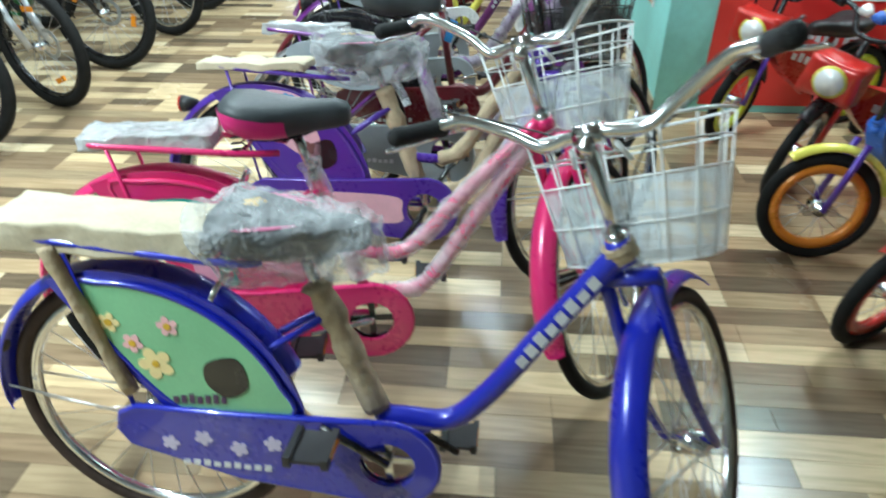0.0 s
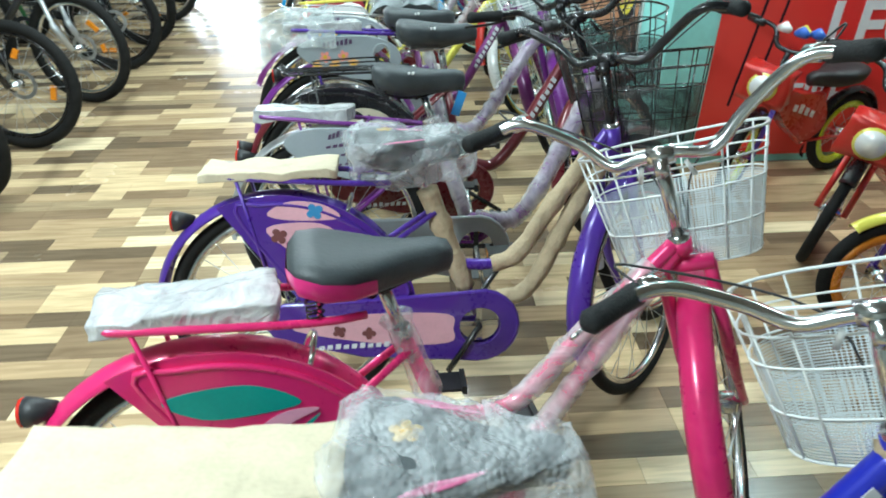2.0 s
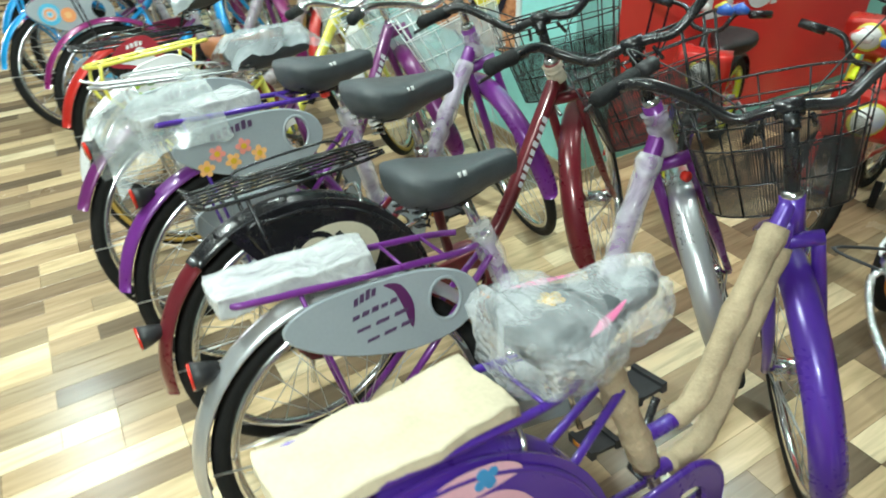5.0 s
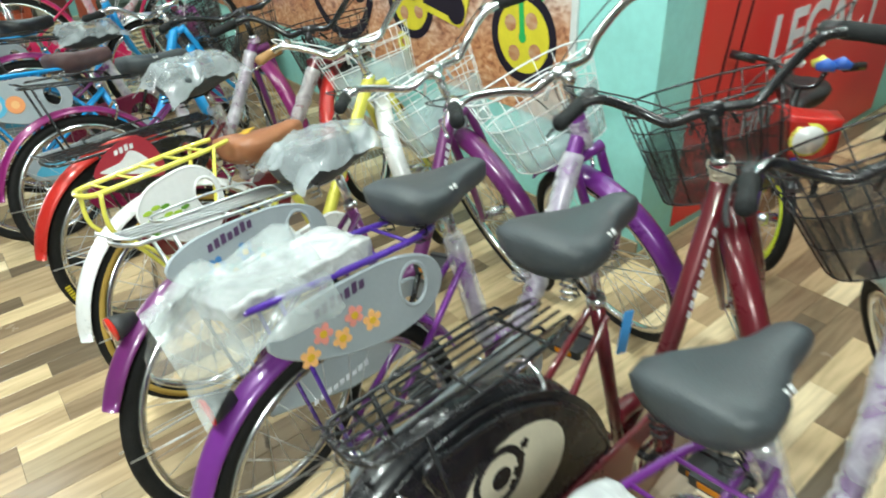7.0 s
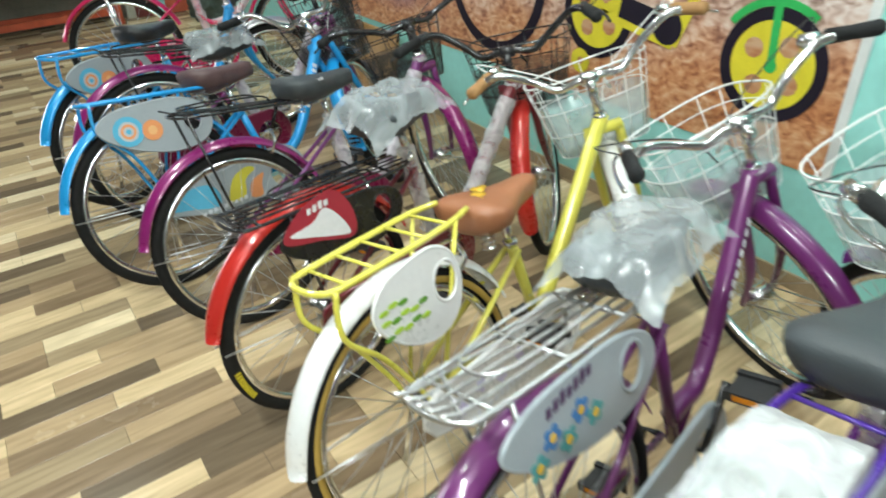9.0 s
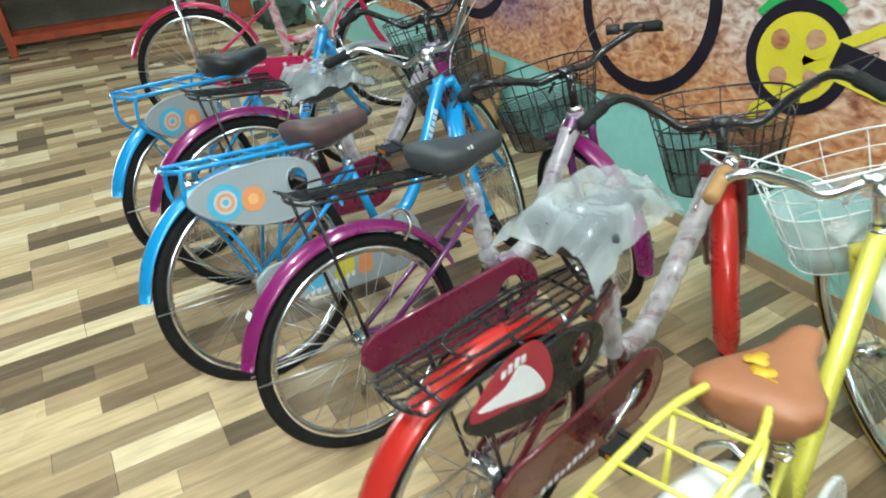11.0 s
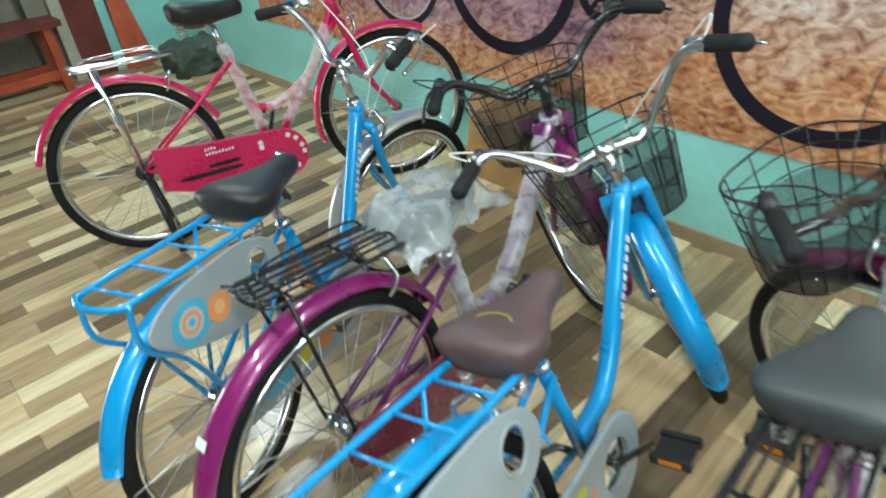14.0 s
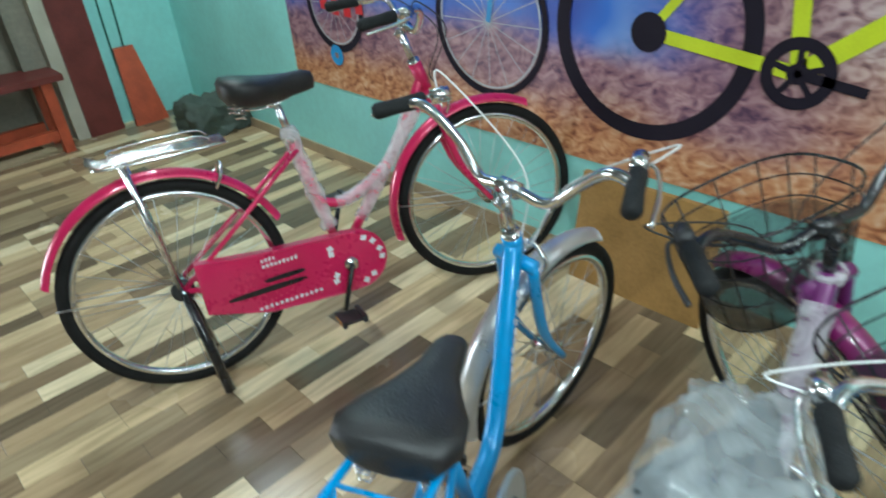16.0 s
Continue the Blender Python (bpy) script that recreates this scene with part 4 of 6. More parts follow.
        v += [c + Vector((0, 0, -0.1))]
        uv += [(0.5, 0.5)]
        f += [(k + 1, k, base) for k in range(28)]
        part("basket_net", mesh_of("basket_net", [turn @ p for p in v], f, {"white": WHITE_NET, "clear": CLEAR_BASKET, "black": BLACK_NET}[basket], True, uv), None, bk)
        for s in (-1, 1):
            part("basket_bracket", Shape().tube([top + Vector((0.03, s * 0.04, -0.02)), top + Vector((0.06, s * 0.05, -0.05))], 0.005, 6).moved(turn), wire, bk)
    for kind in tags:
        if kind == "red_cap":
            q = head_top.lerp(head_low, 1.5)
            part("plug", Shape().tube([q + Vector((0, -0.03, 0)), q + Vector((0, -0.045, 0)), q + Vector((0, -0.048, 0))], [0.014, 0.014, 0.009], 10), REFLECTOR, bike, "small red plastic plug")
        elif kind == "blue_tag":
            part("hang_tag", Shape().box(bb.lerp(post, 0.62) + Vector((0.03, -0.035, 0)), (0.032, 0.002, 0.09), Matrix.Rotation(0.35, 3, "Y")), mat("blue_card", (0.05, 0.3, 0.7), 0.45), bike, "blue card tag", smooth=False)
        elif kind == "tyre_print":
            part("tyre_lettering", Shape().add(*ring_arc(R - 0.018, 186, 206, 0.0085, -0.0192)).moved(pose(0, 0, hubz)), mat("print_tyre_yellow", (0.7, 0.55, 0.03), 0.5), bike, smooth=False)
        elif kind == "frame_print":
            q0, q1 = lines[0][3], lines[0][9]
            part("tube_lettering", decal_bars(Shape(), 0, 0, (q0 - q1).length, 0, 9, 0.02, 0, 0.35).moved(Matrix.Translation(q1 + Vector((0, -tr - 0.001, -0.01))) @ Matrix.Rotation(-math.atan2(q0.z - q1.z, q0.x - q1.x), 4, "Y")), LETTERS, bike, smooth=False)
        elif kind == "head_paper":
            part("head_wrapping", wrapped([head_low.lerp(head_top, 0.3), head_low.lerp(head_top, 0.7), head_top + Vector((0, 0, -0.005))], 0.025, seed + 2, 0.006), mat("cream_foam", (0.6, 0.53, 0.42), 0.6, 0, 0, 0.15, 20, 0.4, 60), bike, "cream foam wound round the head tube")
        elif kind == "head_film":
            part("head_wrapping", wrapped([head_low, head_low.lerp(head_top, 0.5), head_low.lerp(head_top, 0.85)], 0.026, seed + 2, 0.007), CLING, bike, "clear plastic wrapping")
    # lamp, stand
    if lamp:
        a = radians(180 + refl)
        p = Vector(((R + 0.045) * math.cos(a), 0, hubz + (R + 0.045) * math.sin(a)))
        part("rear_reflector", Shape().tube([p + Vector((0.02, 0, 0)), p + Vector((-0.012, 0, 0)), p + Vector((-0.03, 0, 0))], [0.014, 0.024, 0.028], 12), BLACK_PLASTIC, bike)
        part("reflector_lens", Shape().tube([p + Vector((-0.03, 0, 0)), p + Vector((-0.036, 0, 0))], 0.0275, 12), REFLECTOR, bike)
    if stand == "side":
        s_ = math.sin(radians(lean))
        foot = Vector((0.02, 0.16, 0.012 + 0.16 * s_ / max(math.cos(radians(lean)), 0.5)))
        part("kick_stand", Shape().tube([(0.03, 0.055, hubz - 0.02), foot.lerp(Vector((0.03, 0.055, hubz)), 0.3), foot], 0.008, 7), CHROME, bike)
    else:
        for s in (-1, 1):
            part("stand_leg", Shape().tube([(0.0, s * 0.06, hubz), (0.04, s * 0.16, 0.014)], [0.013, 0.017], 8), BLACK, bike)
        part("stand_foot", Shape().tube([(0.035, -0.155, 0.06), (0.035, 0.155, 0.06)], 0.01, 7), BLACK, bike)
    return bike


# ---------------------------------------------------------------- the room
def block(name, x0, x1, y0, y1, z0, z1, material, label="", parent=None):
    ob = new(name, Shape().box(((x0 + x1) / 2, (y0 + y1) / 2, (z0 + z1) / 2), (x1 - x0, y1 - y0, z1 - z0)).mesh(name, material, False))
    if parent is None:
        tagged(ob, label, name.split("_")[0], "", "structure")
    else:
        ob.parent = parent
    return ob


TEAL = mat("teal_wall_paint", (0.32, 0.71, 0.67), 0.5, 0, 0, 0.13, 2.2, 0.12, 40, wear=0.1)
# Walls out of view: dark grey instead of white, to cut bounced fill light.
LOW_BOUNCE_WALL = mat("low_bounce_wall", (0.22, 0.235, 0.215), 0.6, 0, 0, 0.1, 1.6, 0.1, 30)
SKIRTING = mat("beige_skirting_tile", (0.36, 0.27, 0.17), 0.35, 0, 0, 0.25, 7, 0.1, 30)
# The unseen ceiling is darkened so that it returns little light.
CEILING = mat("low_bounce_ceiling", (0.24, 0.24, 0.235), 0.8, 0, 0, 0.06, 2)
SCREED = mat("floor_joint", (0.12, 0.095, 0.07), 0.6, 0, 0, 0.2, 10)
REDWOOD = mat("red_brown_wood", (0.13, 0.022, 0.018), 0.45, 0, 0, 0.3, 8, 0.15, 50)
ORANGEWOOD = mat("orange_painted_wood", (0.42, 0.07, 0.025), 0.5, 0, 0, 0.35, 9, 0.25, 40)
GREYWALL = mat("bare_plaster", (0.2, 0.19, 0.15), 0.8, 0, 0, 0.35, 3, 0.3, 14)

WX, CY, NY = 1.08, 3.27, 10.25
floor = block("floor", -4.2, 3.5, -1.8, NY + 0.4, -0.12, -0.004, SCREED, "wood-patterned floor tiles in mixed beige and brown strips")
wall_east = block("wall_east", WX, WX + 0.16, CY, NY, 0, 3.0, TEAL, "turquoise painted wall with a low tile skirting")
block("wall_poster", WX + 0.16, 3.5, CY, CY + 0.16, 0, 3.0, TEAL, "turquoise return wall behind the red poster")
block("wall_alcove", 3.5, 3.65, -1.8, CY + 0.16, 0, 3.0, LOW_BOUNCE_WALL, "assumed wall beside the small bicycles, dark grey to cut bounced light")
block("wall_south", -4.2, 3.65, -1.95, -1.8, 0, 3.0, LOW_BOUNCE_WALL, "assumed wall behind the shop floor, dark grey to cut bounced light")
block("wall_west", -4.35, -4.2, -1.95, NY + 0.4, 0, 3.0, LOW_BOUNCE_WALL, "assumed wall behind the mountain bicycles, dark grey to cut bounced light")
block("wall_north_corner", 0.5, WX + 0.16, NY, NY + 0.15, 0, 3.0, TEAL, "turquoise wall at the far corner")
block("wall_north_middle", -2.3, 0.06, NY + 0.15, NY + 0.3, 0, 3.0, GREYWALL, "bare dirty plaster wall at the far end")
block("wall_north_side", -4.2, -3.3, NY + 0.15, NY + 0.3, 0, 3.0, GREYWALL, "bare dirty plaster wall beside the doorway")
block("wall_north_lintel", -3.3, -2.3, NY + 0.15, NY + 0.3, 1.3, 3.0, GREYWALL, "half-lowered grey shutter above the open doorway")
block("wall_north_return", 0.06, 0.2, NY - 0.02, NY + 0.15, 0, 3.0, GREYWALL, "bare plaster pier at the far end")
block("ceiling", -4.35, 3.65, -1.95, NY + 0.5, 3.0, 3.1, CEILING, "assumed plain ceiling, dark grey to cut bounced light")
block("baseboard", WX - 0.012, WX, CY - 0.012, NY, 0, 0.06, SKIRTING, "beige tile skirting along the turquoise wall")
block("trim", 0.28, 0.5, NY - 0.12, NY + 0.04, 0, 3.0, REDWOOD, "dark red-brown wooden post of a door frame")
block("trim", 0.2, 0.28, NY - 0.1, NY + 0.02, 0, 3.0, mat("cream_paint", (0.42, 0.4, 0.32), 0.6), "cream painted strip beside the post")

# daylight beyond the open door
sky_m, sky_nt, sky_b = nodes_of("daylight")
sky_b.inputs["Base Color"].default_value = (0.9, 0.93, 1, 1)
sky_b.inputs["Emission Color"].default_value, sky_b.inputs["Emission Strength"].default_value = (0.93, 0.97, 1, 1), 9.0
block("backdrop", -5.2, -0.6, NY + 1.6, NY + 1.65, -0.1, 3.2, sky_m, "bright daylight outside the doorway")
area_lamp("door_daylight", pose(-2.8, NY + 0.36, 0.66, -90, 0, 0), 0.95, 1.2, 40, (0.93, 0.97, 1.0))

# Added batten and glowing tube at each assumed lamp.
for lx, ly, watts in LAMPS:
    fit = tagged(new("assumed_tube_light"), "assumed white fluorescent tube on the ceiling, out of view", "lamp", "ceiling tubes")
    fit.location = (lx, ly, 2.9)
    part("batten", Shape().box((0, 0, 0.06), (0.05, 1.25, 0.05)), WHITE_ENAMEL, fit, smooth=False)
    glow, gnt, gb = nodes_of("tube_glow")
    gb.inputs["Emission Color"].default_value, gb.inputs["Emission Strength"].default_value = (0.97, 1, 0.97, 1), 12
    part("tube", Shape().tube([(0, -0.6, 0.02), (0, 0.6, 0.02)], 0.014, 10), glow, fit)


# ---------------------------------------------------------------- posters
def poster_grain(name, cols, scale, stretch=(1, 1, 1), rough=0.35, bump=0.0):
    if name in MATS:
        return MATS[name]
    m, nt, b = nodes_of(name)
    n, l = nt.nodes.new, nt.links.new
    tc, mp, a, c, ramp = n("ShaderNodeTexCoord"), n("ShaderNodeMapping"), n("ShaderNodeTexNoise"), n("ShaderNodeTexVoronoi"), n("ShaderNodeValToRGB")
    mp.inputs["Scale"].default_value = stretch
    l(tc.outputs["Object"], mp.inputs[0]), l(mp.outputs[0], a.inputs["Vector"]), l(mp.outputs[0], c.inputs["Vector"])
    a.inputs["Scale"].default_value, a.inputs["Detail"].default_value, a.inputs["Distortion"].default_value = scale, 8, 0.6
    c.inputs["Scale"].default_value = scale * 2.2
    mx = n("ShaderNodeMath")
    mx.operation, mx.inputs[1].default_value = "MULTIPLY_ADD", 0.35
    l(c.outputs["Distance"], mx.inputs[0]), l(a.outputs["Fac"], mx.inputs[2])
    while len(ramp.color_ramp.elements) < len(cols):
        ramp.color_ramp.elements.new(0.5)
    for e, (p, col) in zip(ramp.color_ramp.elements, cols):
        e.position, e.color = p, (*col, 1)
    l(mx.outputs[0], ramp.inputs[0]), l(ramp.outputs[0], b.inputs["Base Color"])
    b.inputs["Roughness"].default_value = rough
    MATS[name] = m
    return m


def wall_disc(sh, cy, cz, r, r_in, off, n=40):
    """A flat ring or disc printed on the mural."""
    x = WX - off
    o, i = circle2(cy, cz, r, n), circle2(cy, cz, r_in, n) if r_in else None
    if i:
        sh.add([(x, a, b) for a, b in o + i], [(k, n + k, n + (k + 1) % n, (k + 1) % n) for k in range(n)])
    else:
        sh.add([(x, a, b) for a, b in o], [tuple(range(n))[::-1]])
    return sh


def wall_bar(sh, y0, z0, y1, z1, w, off):
    x, d = WX - off, Vector((y1 - y0, z1 - z0)).normalized() * w / 2
    sh.add([(x, y0 - d.y, z0 + d.x), (x, y0 + d.y, z0 - d.x), (x, y1 + d.y, z1 - d.x), (x, y1 - d.y, z1 + d.x)], [(0, 1, 2, 3)])
    return sh


MY0, MY1, MZ0, MZ1 = 3.66, 8.72, 0.44, 2.3
SAND = poster_grain("print_sandstone", [(0.36, (0.16, 0.05, 0.03)), (0.5, (0.4, 0.16, 0.075)), (0.64, (0.5, 0.24, 0.12)), (0.85, (0.58, 0.37, 0.24))], 7.5, (1, 1.0, 2.4))


def mural_print():
    """The printed landscape: rippled orange sand, grey-pink rock, violet shade and blue sky that run into each other."""
    m, nt, b = nodes_of("print_landscape")
    n, l = nt.nodes.new, nt.links.new
    tc, sep, mp, warp = n("ShaderNodeTexCoord"), n("ShaderNodeSeparateXYZ"), n("ShaderNodeMapping"), n("ShaderNodeTexNoise")
    mp.inputs["Scale"].default_value, mp.inputs["Rotation"].default_value = (1, 11, 15), (0.35, 0, 0)
    l(tc.outputs["Object"], sep.inputs[0]), l(tc.outputs["Object"], mp.inputs[0]), l(tc.outputs["Object"], warp.inputs["Vector"])
    warp.inputs["Scale"].default_value, warp.inputs["Detail"].default_value = 3.2, 5
    ripple, clouds = n("ShaderNodeTexNoise"), n("ShaderNodeTexNoise")
    ripple.inputs["Scale"].default_value, ripple.inputs["Detail"].default_value, ripple.inputs["Distortion"].default_value = 1.5, 7, 1.1
    l(mp.outputs[0], ripple.inputs["Vector"])
    clouds.inputs["Scale"].default_value = 2.6
    l(tc.outputs["Object"], clouds.inputs["Vector"])

    def ramp(src, stops):
        r = n("ShaderNodeValToRGB")
        while len(r.color_ramp.elements) < len(stops):
            r.color_ramp.elements.new(0.5)
        for e, (p, c) in zip(r.color_ramp.elements, stops):
            e.position, e.color = p, (*c, 1)
        l(src, r.inputs[0])
        return r.outputs[0]

    def band(axis, lo, hi, wobble):
        r, add = n("ShaderNodeMapRange"), n("ShaderNodeMath")
        add.operation, add.inputs[1].default_value = "MULTIPLY_ADD", wobble
        l(warp.outputs["Fac"], add.inputs[0]), l(sep.outputs[axis], add.inputs[2])
        r.interpolation_type = "SMOOTHSTEP"
        r.inputs["From Min"].default_value, r.inputs["From Max"].default_value = lo + wobble / 2, hi + wobble / 2
        l(add.outputs[0], r.inputs["Value"])
        return r.outputs[0]

    def both(p, q):
        t = n("ShaderNodeMath")
        t.operation = "MULTIPLY"
        l(p, t.inputs[0]), l(q, t.inputs[1])
        return t.outputs[0]

    def blend(f, p, q):
        t = n("ShaderNodeMix")
        t.data_type = "RGBA"
        l(f, t.inputs["Factor"]), l(p, t.inputs["A"]), l(q, t.inputs["B"])
        return t.outputs["Result"]

    wave = n("ShaderNodeTexWave")
    wave.inputs["Scale"].default_value, wave.inputs["Distortion"].default_value, wave.inputs["Detail"].default_value, wave.inputs["Detail Scale"].default_value = 0.95, 9, 4, 2.2
    turn_n = n("ShaderNodeMapping")
    turn_n.inputs["Rotation"].default_value, turn_n.inputs["Scale"].default_value = (0.5, 0, 0), (1, 7, 9)
    l(tc.outputs["Object"], turn_n.inputs[0]), l(turn_n.outputs[0], wave.inputs["Vector"])
    wave.bands_direction = "Z"
    relief = n("ShaderNodeMath")
    relief.operation, relief.inputs[1].default_value = "MULTIPLY_ADD", 0.11
    low = n("ShaderNodeMath")
    low.operation, low.inputs[1].default_value, low.inputs[2].default_value = "MULTIPLY_ADD", 1.05, -0.06
    l(ripple.outputs["Fac"], low.inputs[0]), l(wave.outputs["Fac"], relief.inputs[0]), l(low.outputs[0], relief.inputs[2])
    tone = relief.outputs[0]
    sand = ramp(tone, [(0.3, (0.24, 0.075, 0.035)), (0.44, (0.5, 0.2, 0.09)), (0.58, (0.64, 0.32, 0.16)), (0.76, (0.75, 0.5, 0.33))])
    rock = ramp(tone, [(0.3, (0.2, 0.12, 0.1)), (0.44, (0.44, 0.3, 0.25)), (0.58, (0.68, 0.55, 0.5)), (0.76, (0.82, 0.76, 0.74))])
    violet = ramp(tone, [(0.3, (0.09, 0.04, 0.09)), (0.5, (0.3, 0.15, 0.19)), (0.75, (0.5, 0.31, 0.33))])
    sky = ramp(clouds.outputs["Fac"], [(0.3, (0.02, 0.06, 0.4)), (0.55, (0.04, 0.17, 0.66)), (0.75, (0.25, 0.42, 0.82))])
    far = band("Y", 5.6, 6.3, 0.5)
    col = blend(band("Z", 0.6, 1.0, 0.4), sand, rock)
    col = blend(both(far, band("Z", 0.52, 0.72, 0.2)), col, violet)
    col = blend(both(band("Y", 6.2, 6.75, 0.3), band("Z", 0.78, 0.95, 0.25)), col, sky)
    l(col, b.inputs["Base Color"])
    b.inputs["Roughness"].default_value = 0.32
    return m


LANDSCAPE = mural_print()
mural = tagged(new("wall_poster_print"), "large glossy poster of bicycles on sandy desert rock", "poster")
mural.location = (0, 0, 0)
part("sheet", Shape().box((WX - 0.003, (MY0 + MY1) / 2, (MZ0 + MZ1) / 2), (0.004, MY1 - MY0, MZ1 - MZ0)), LANDSCAPE, mural, smooth=False)


INK, YEL = mat("print_black", (0.012, 0.008, 0.018), 0.6), mat("print_yellow", (0.72, 0.62, 0.04), 0.35)
LIME = mat("print_lime", (0.62, 0.72, 0.02), 0.35)
GREENP = mat("print_green", (0.03, 0.42, 0.1), 0.35)
SKYB = mat("print_cyan", (0.03, 0.3, 0.65), 0.35)
REDP = mat("print_scarlet", (0.65, 0.02, 0.03), 0.35)
for cy, cz in ((3.91, 0.75), (4.68, 0.8)):
    part("tyre_print", wall_disc(Shape(), cy, cz, 0.185, 0.145, 0.0085), INK, mural, smooth=False)
    part("wheel_print", wall_disc(Shape(), cy, cz, 0.145, 0, 0.0078), YEL, mural, smooth=False)
part("small_wheel_print", wall_disc(Shape(), 4.755, 0.585, 0.052, 0.016, 0.0092), YEL, mural, smooth=False)
for cy, cz in ((3.91, 0.75), (4.68, 0.8)):
    for k in range(4):
        a = 0.6 + k * math.pi / 2
        part("spoke_gap_print", wall_disc(Shape(), cy + 0.085 * math.cos(a), cz + 0.085 * math.sin(a), 0.034, 0, 0.0095, 10), SAND, mural, smooth=False)
part("frame_print", wall_bar(wall_bar(wall_bar(Shape(), 4.66, 0.8, 4.38, 0.98, 0.035, 0.0102), 4.66, 0.8, 4.3, 0.74, 0.035, 0.0102), 4.3, 0.74, 4.14, 1.15, 0.04, 0.0102), YEL, mural, smooth=False)
part("chain_guard_print", wall_bar(wall_disc(Shape(), 4.33, 0.8, 0.065, 0, 0.0108), 4.33, 0.8, 4.56, 0.84, 0.085, 0.011), INK, mural, smooth=False)
part("fork_print", wall_bar(wall_disc(Shape(), 3.91, 0.75, 0.022, 0, 0.0108, 12), 3.91, 0.75, 3.94, 1.15, 0.028, 0.0106), GREENP, mural, smooth=False)
for cy, cz in ((4.68, 0.8), (3.91, 0.75)):
    arc = []
    for q in (0.213, 0.187):
        arc.append([(WX - 0.0112, cy + q * math.cos(radians(35 + k * 6)), cz + q * math.sin(radians(35 + k * 6))) for k in range(16)])
    part("mudguard_print", Shape().add(arc[0] + arc[1], [(k, k + 1, 17 + k, 16 + k) for k in range(15)]), GREENP, mural, smooth=False)
for cy, cz, r, w in ((5.35, 0.86, 0.36, 0.055), (6.59, 0.93, 0.355, 0.055), (7.27, 0.89, 0.29, 0.028), (8.28, 0.87, 0.23, 0.035)):
    part("tyre_print", wall_disc(Shape(), cy, cz, r, r - w, 0.0085, 56), INK, mural, smooth=False)
for cy, cz, r in ((7.27, 0.89, 0.258), (8.28, 0.87, 0.192)):
    thin = wall_disc(Shape(), cy, cz, r, r - 0.008, 0.009, 48)
    for k in range(16):
        a = 2 * math.pi * k / 16
        wall_bar(thin, cy, cz, cy + r * math.cos(a), cz + r * math.sin(a), 0.003, 0.0088)
    part("spoke_print", thin, mat("print_silver", (0.5, 0.52, 0.56), 0.35), mural, smooth=False)
part("frame_print", wall_bar(wall_bar(wall_bar(wall_bar(Shape(), 6.59, 0.93, 6.13, 0.87, 0.042, 0.0096), 6.59, 0.93, 6.25, 1.35, 0.03, 0.0096), 6.13, 0.87, 6.2, 1.4, 0.045, 0.0096), 6.13, 0.87, 5.6, 1.3, 0.055, 0.0096), LIME, mural, smooth=False)
part("crank_print", wall_bar(wall_disc(wall_disc(Shape(), 6.13, 0.87, 0.1, 0.066, 0.0104), 6.13, 0.87, 0.03, 0, 0.0106, 16), 6.13, 0.87, 5.95, 0.845, 0.028, 0.0104), INK, mural, smooth=False)
part("hub_print", wall_disc(Shape(), 6.59, 0.93, 0.062, 0, 0.0104, 20), INK, mural, smooth=False)
for k in range(5):
    a = 2 * math.pi * k / 5 + 0.3
    part("crank_arm_print", wall_bar(Shape(), 6.13, 0.87, 6.13 + 0.07 * math.cos(a), 0.87 + 0.07 * math.sin(a), 0.018, 0.0108), INK, mural, smooth=False)
part("fork_print", wall_bar(wall_bar(Shape(), 7.27, 0.89, 7.2, 1.3, 0.024, 0.0096), 8.28, 0.87, 8.2, 1.2, 0.022, 0.0096), SKYB, mural, smooth=False)
part("small_wheel_print", wall_disc(Shape(), 8.31, 0.62, 0.052, 0.015, 0.0104, 20), SKYB, mural, smooth=False)
for k in range(4):
    part("lettering_print", wall_bar(Shape(), 8.36 - 0.093 * k, 0.98, 8.36 - 0.093 * k, 0.84 - 0.02 * (k % 3 > 0), 0.055, 0.0104), REDP, mural, smooth=False)
part("white_border", Shape().box((WX - 0.006, MY0 - 0.015, (MZ0 + MZ1) / 2), (0.01, 0.03, MZ1 - MZ0)), mat("poster_white_edge", (0.7, 0.72, 0.72), 0.4), mural, smooth=False)

RED_PRINT = poster_grain("print_red_banner", [(0.25, (0.34, 0.012, 0.012)), (0.45, (0.66, 0.022, 0.024)), (0.7, (0.76, 0.03, 0.03)), (0.95, (0.78, 0.07, 0.055))], 0.9, (1, 1, 1))
banner = tagged(new("wall_banner"), "red glossy banner with the white word LEGACY", "poster")
part("sheet", Shape().box((2.26, CY - 0.004, 1.0), (1.9, 0.004, 1.92)), RED_PRINT, banner, smooth=False)


def words(text, size, m, material, parent, bold=0.0):
    cu = bpy.data.curves.new("lettering", "FONT")
    cu.body, cu.size, cu.extrude, cu.offset = text, size, 0.0008, bold
    tmp = bpy.data.objects.new("lettering", cu)
    scene.collection.objects.link(tmp)
    me = bpy.data.meshes.new_from_object(tmp)
    bpy.data.objects.remove(tmp)
    me.materials.clear()
    me.materials.append(material)
    ob = new("lettering", me)
    ob.parent = parent
    ob.matrix_basis = m
    return ob


LETTER_WHITE = mat("print_white", (0.75, 0.75, 0.78), 0.4)
words("LEGACY", 0.3, pose(1.82, CY - 0.0085, 0.58, 90) @ Matrix.Diagonal((0.95, 1, 1, 1)), LETTER_WHITE, banner, 0.008)
words("FIRE", 0.16, pose(1.72, CY - 0.0085, 0.3, 90), LETTER_WHITE, banner, 0.004)
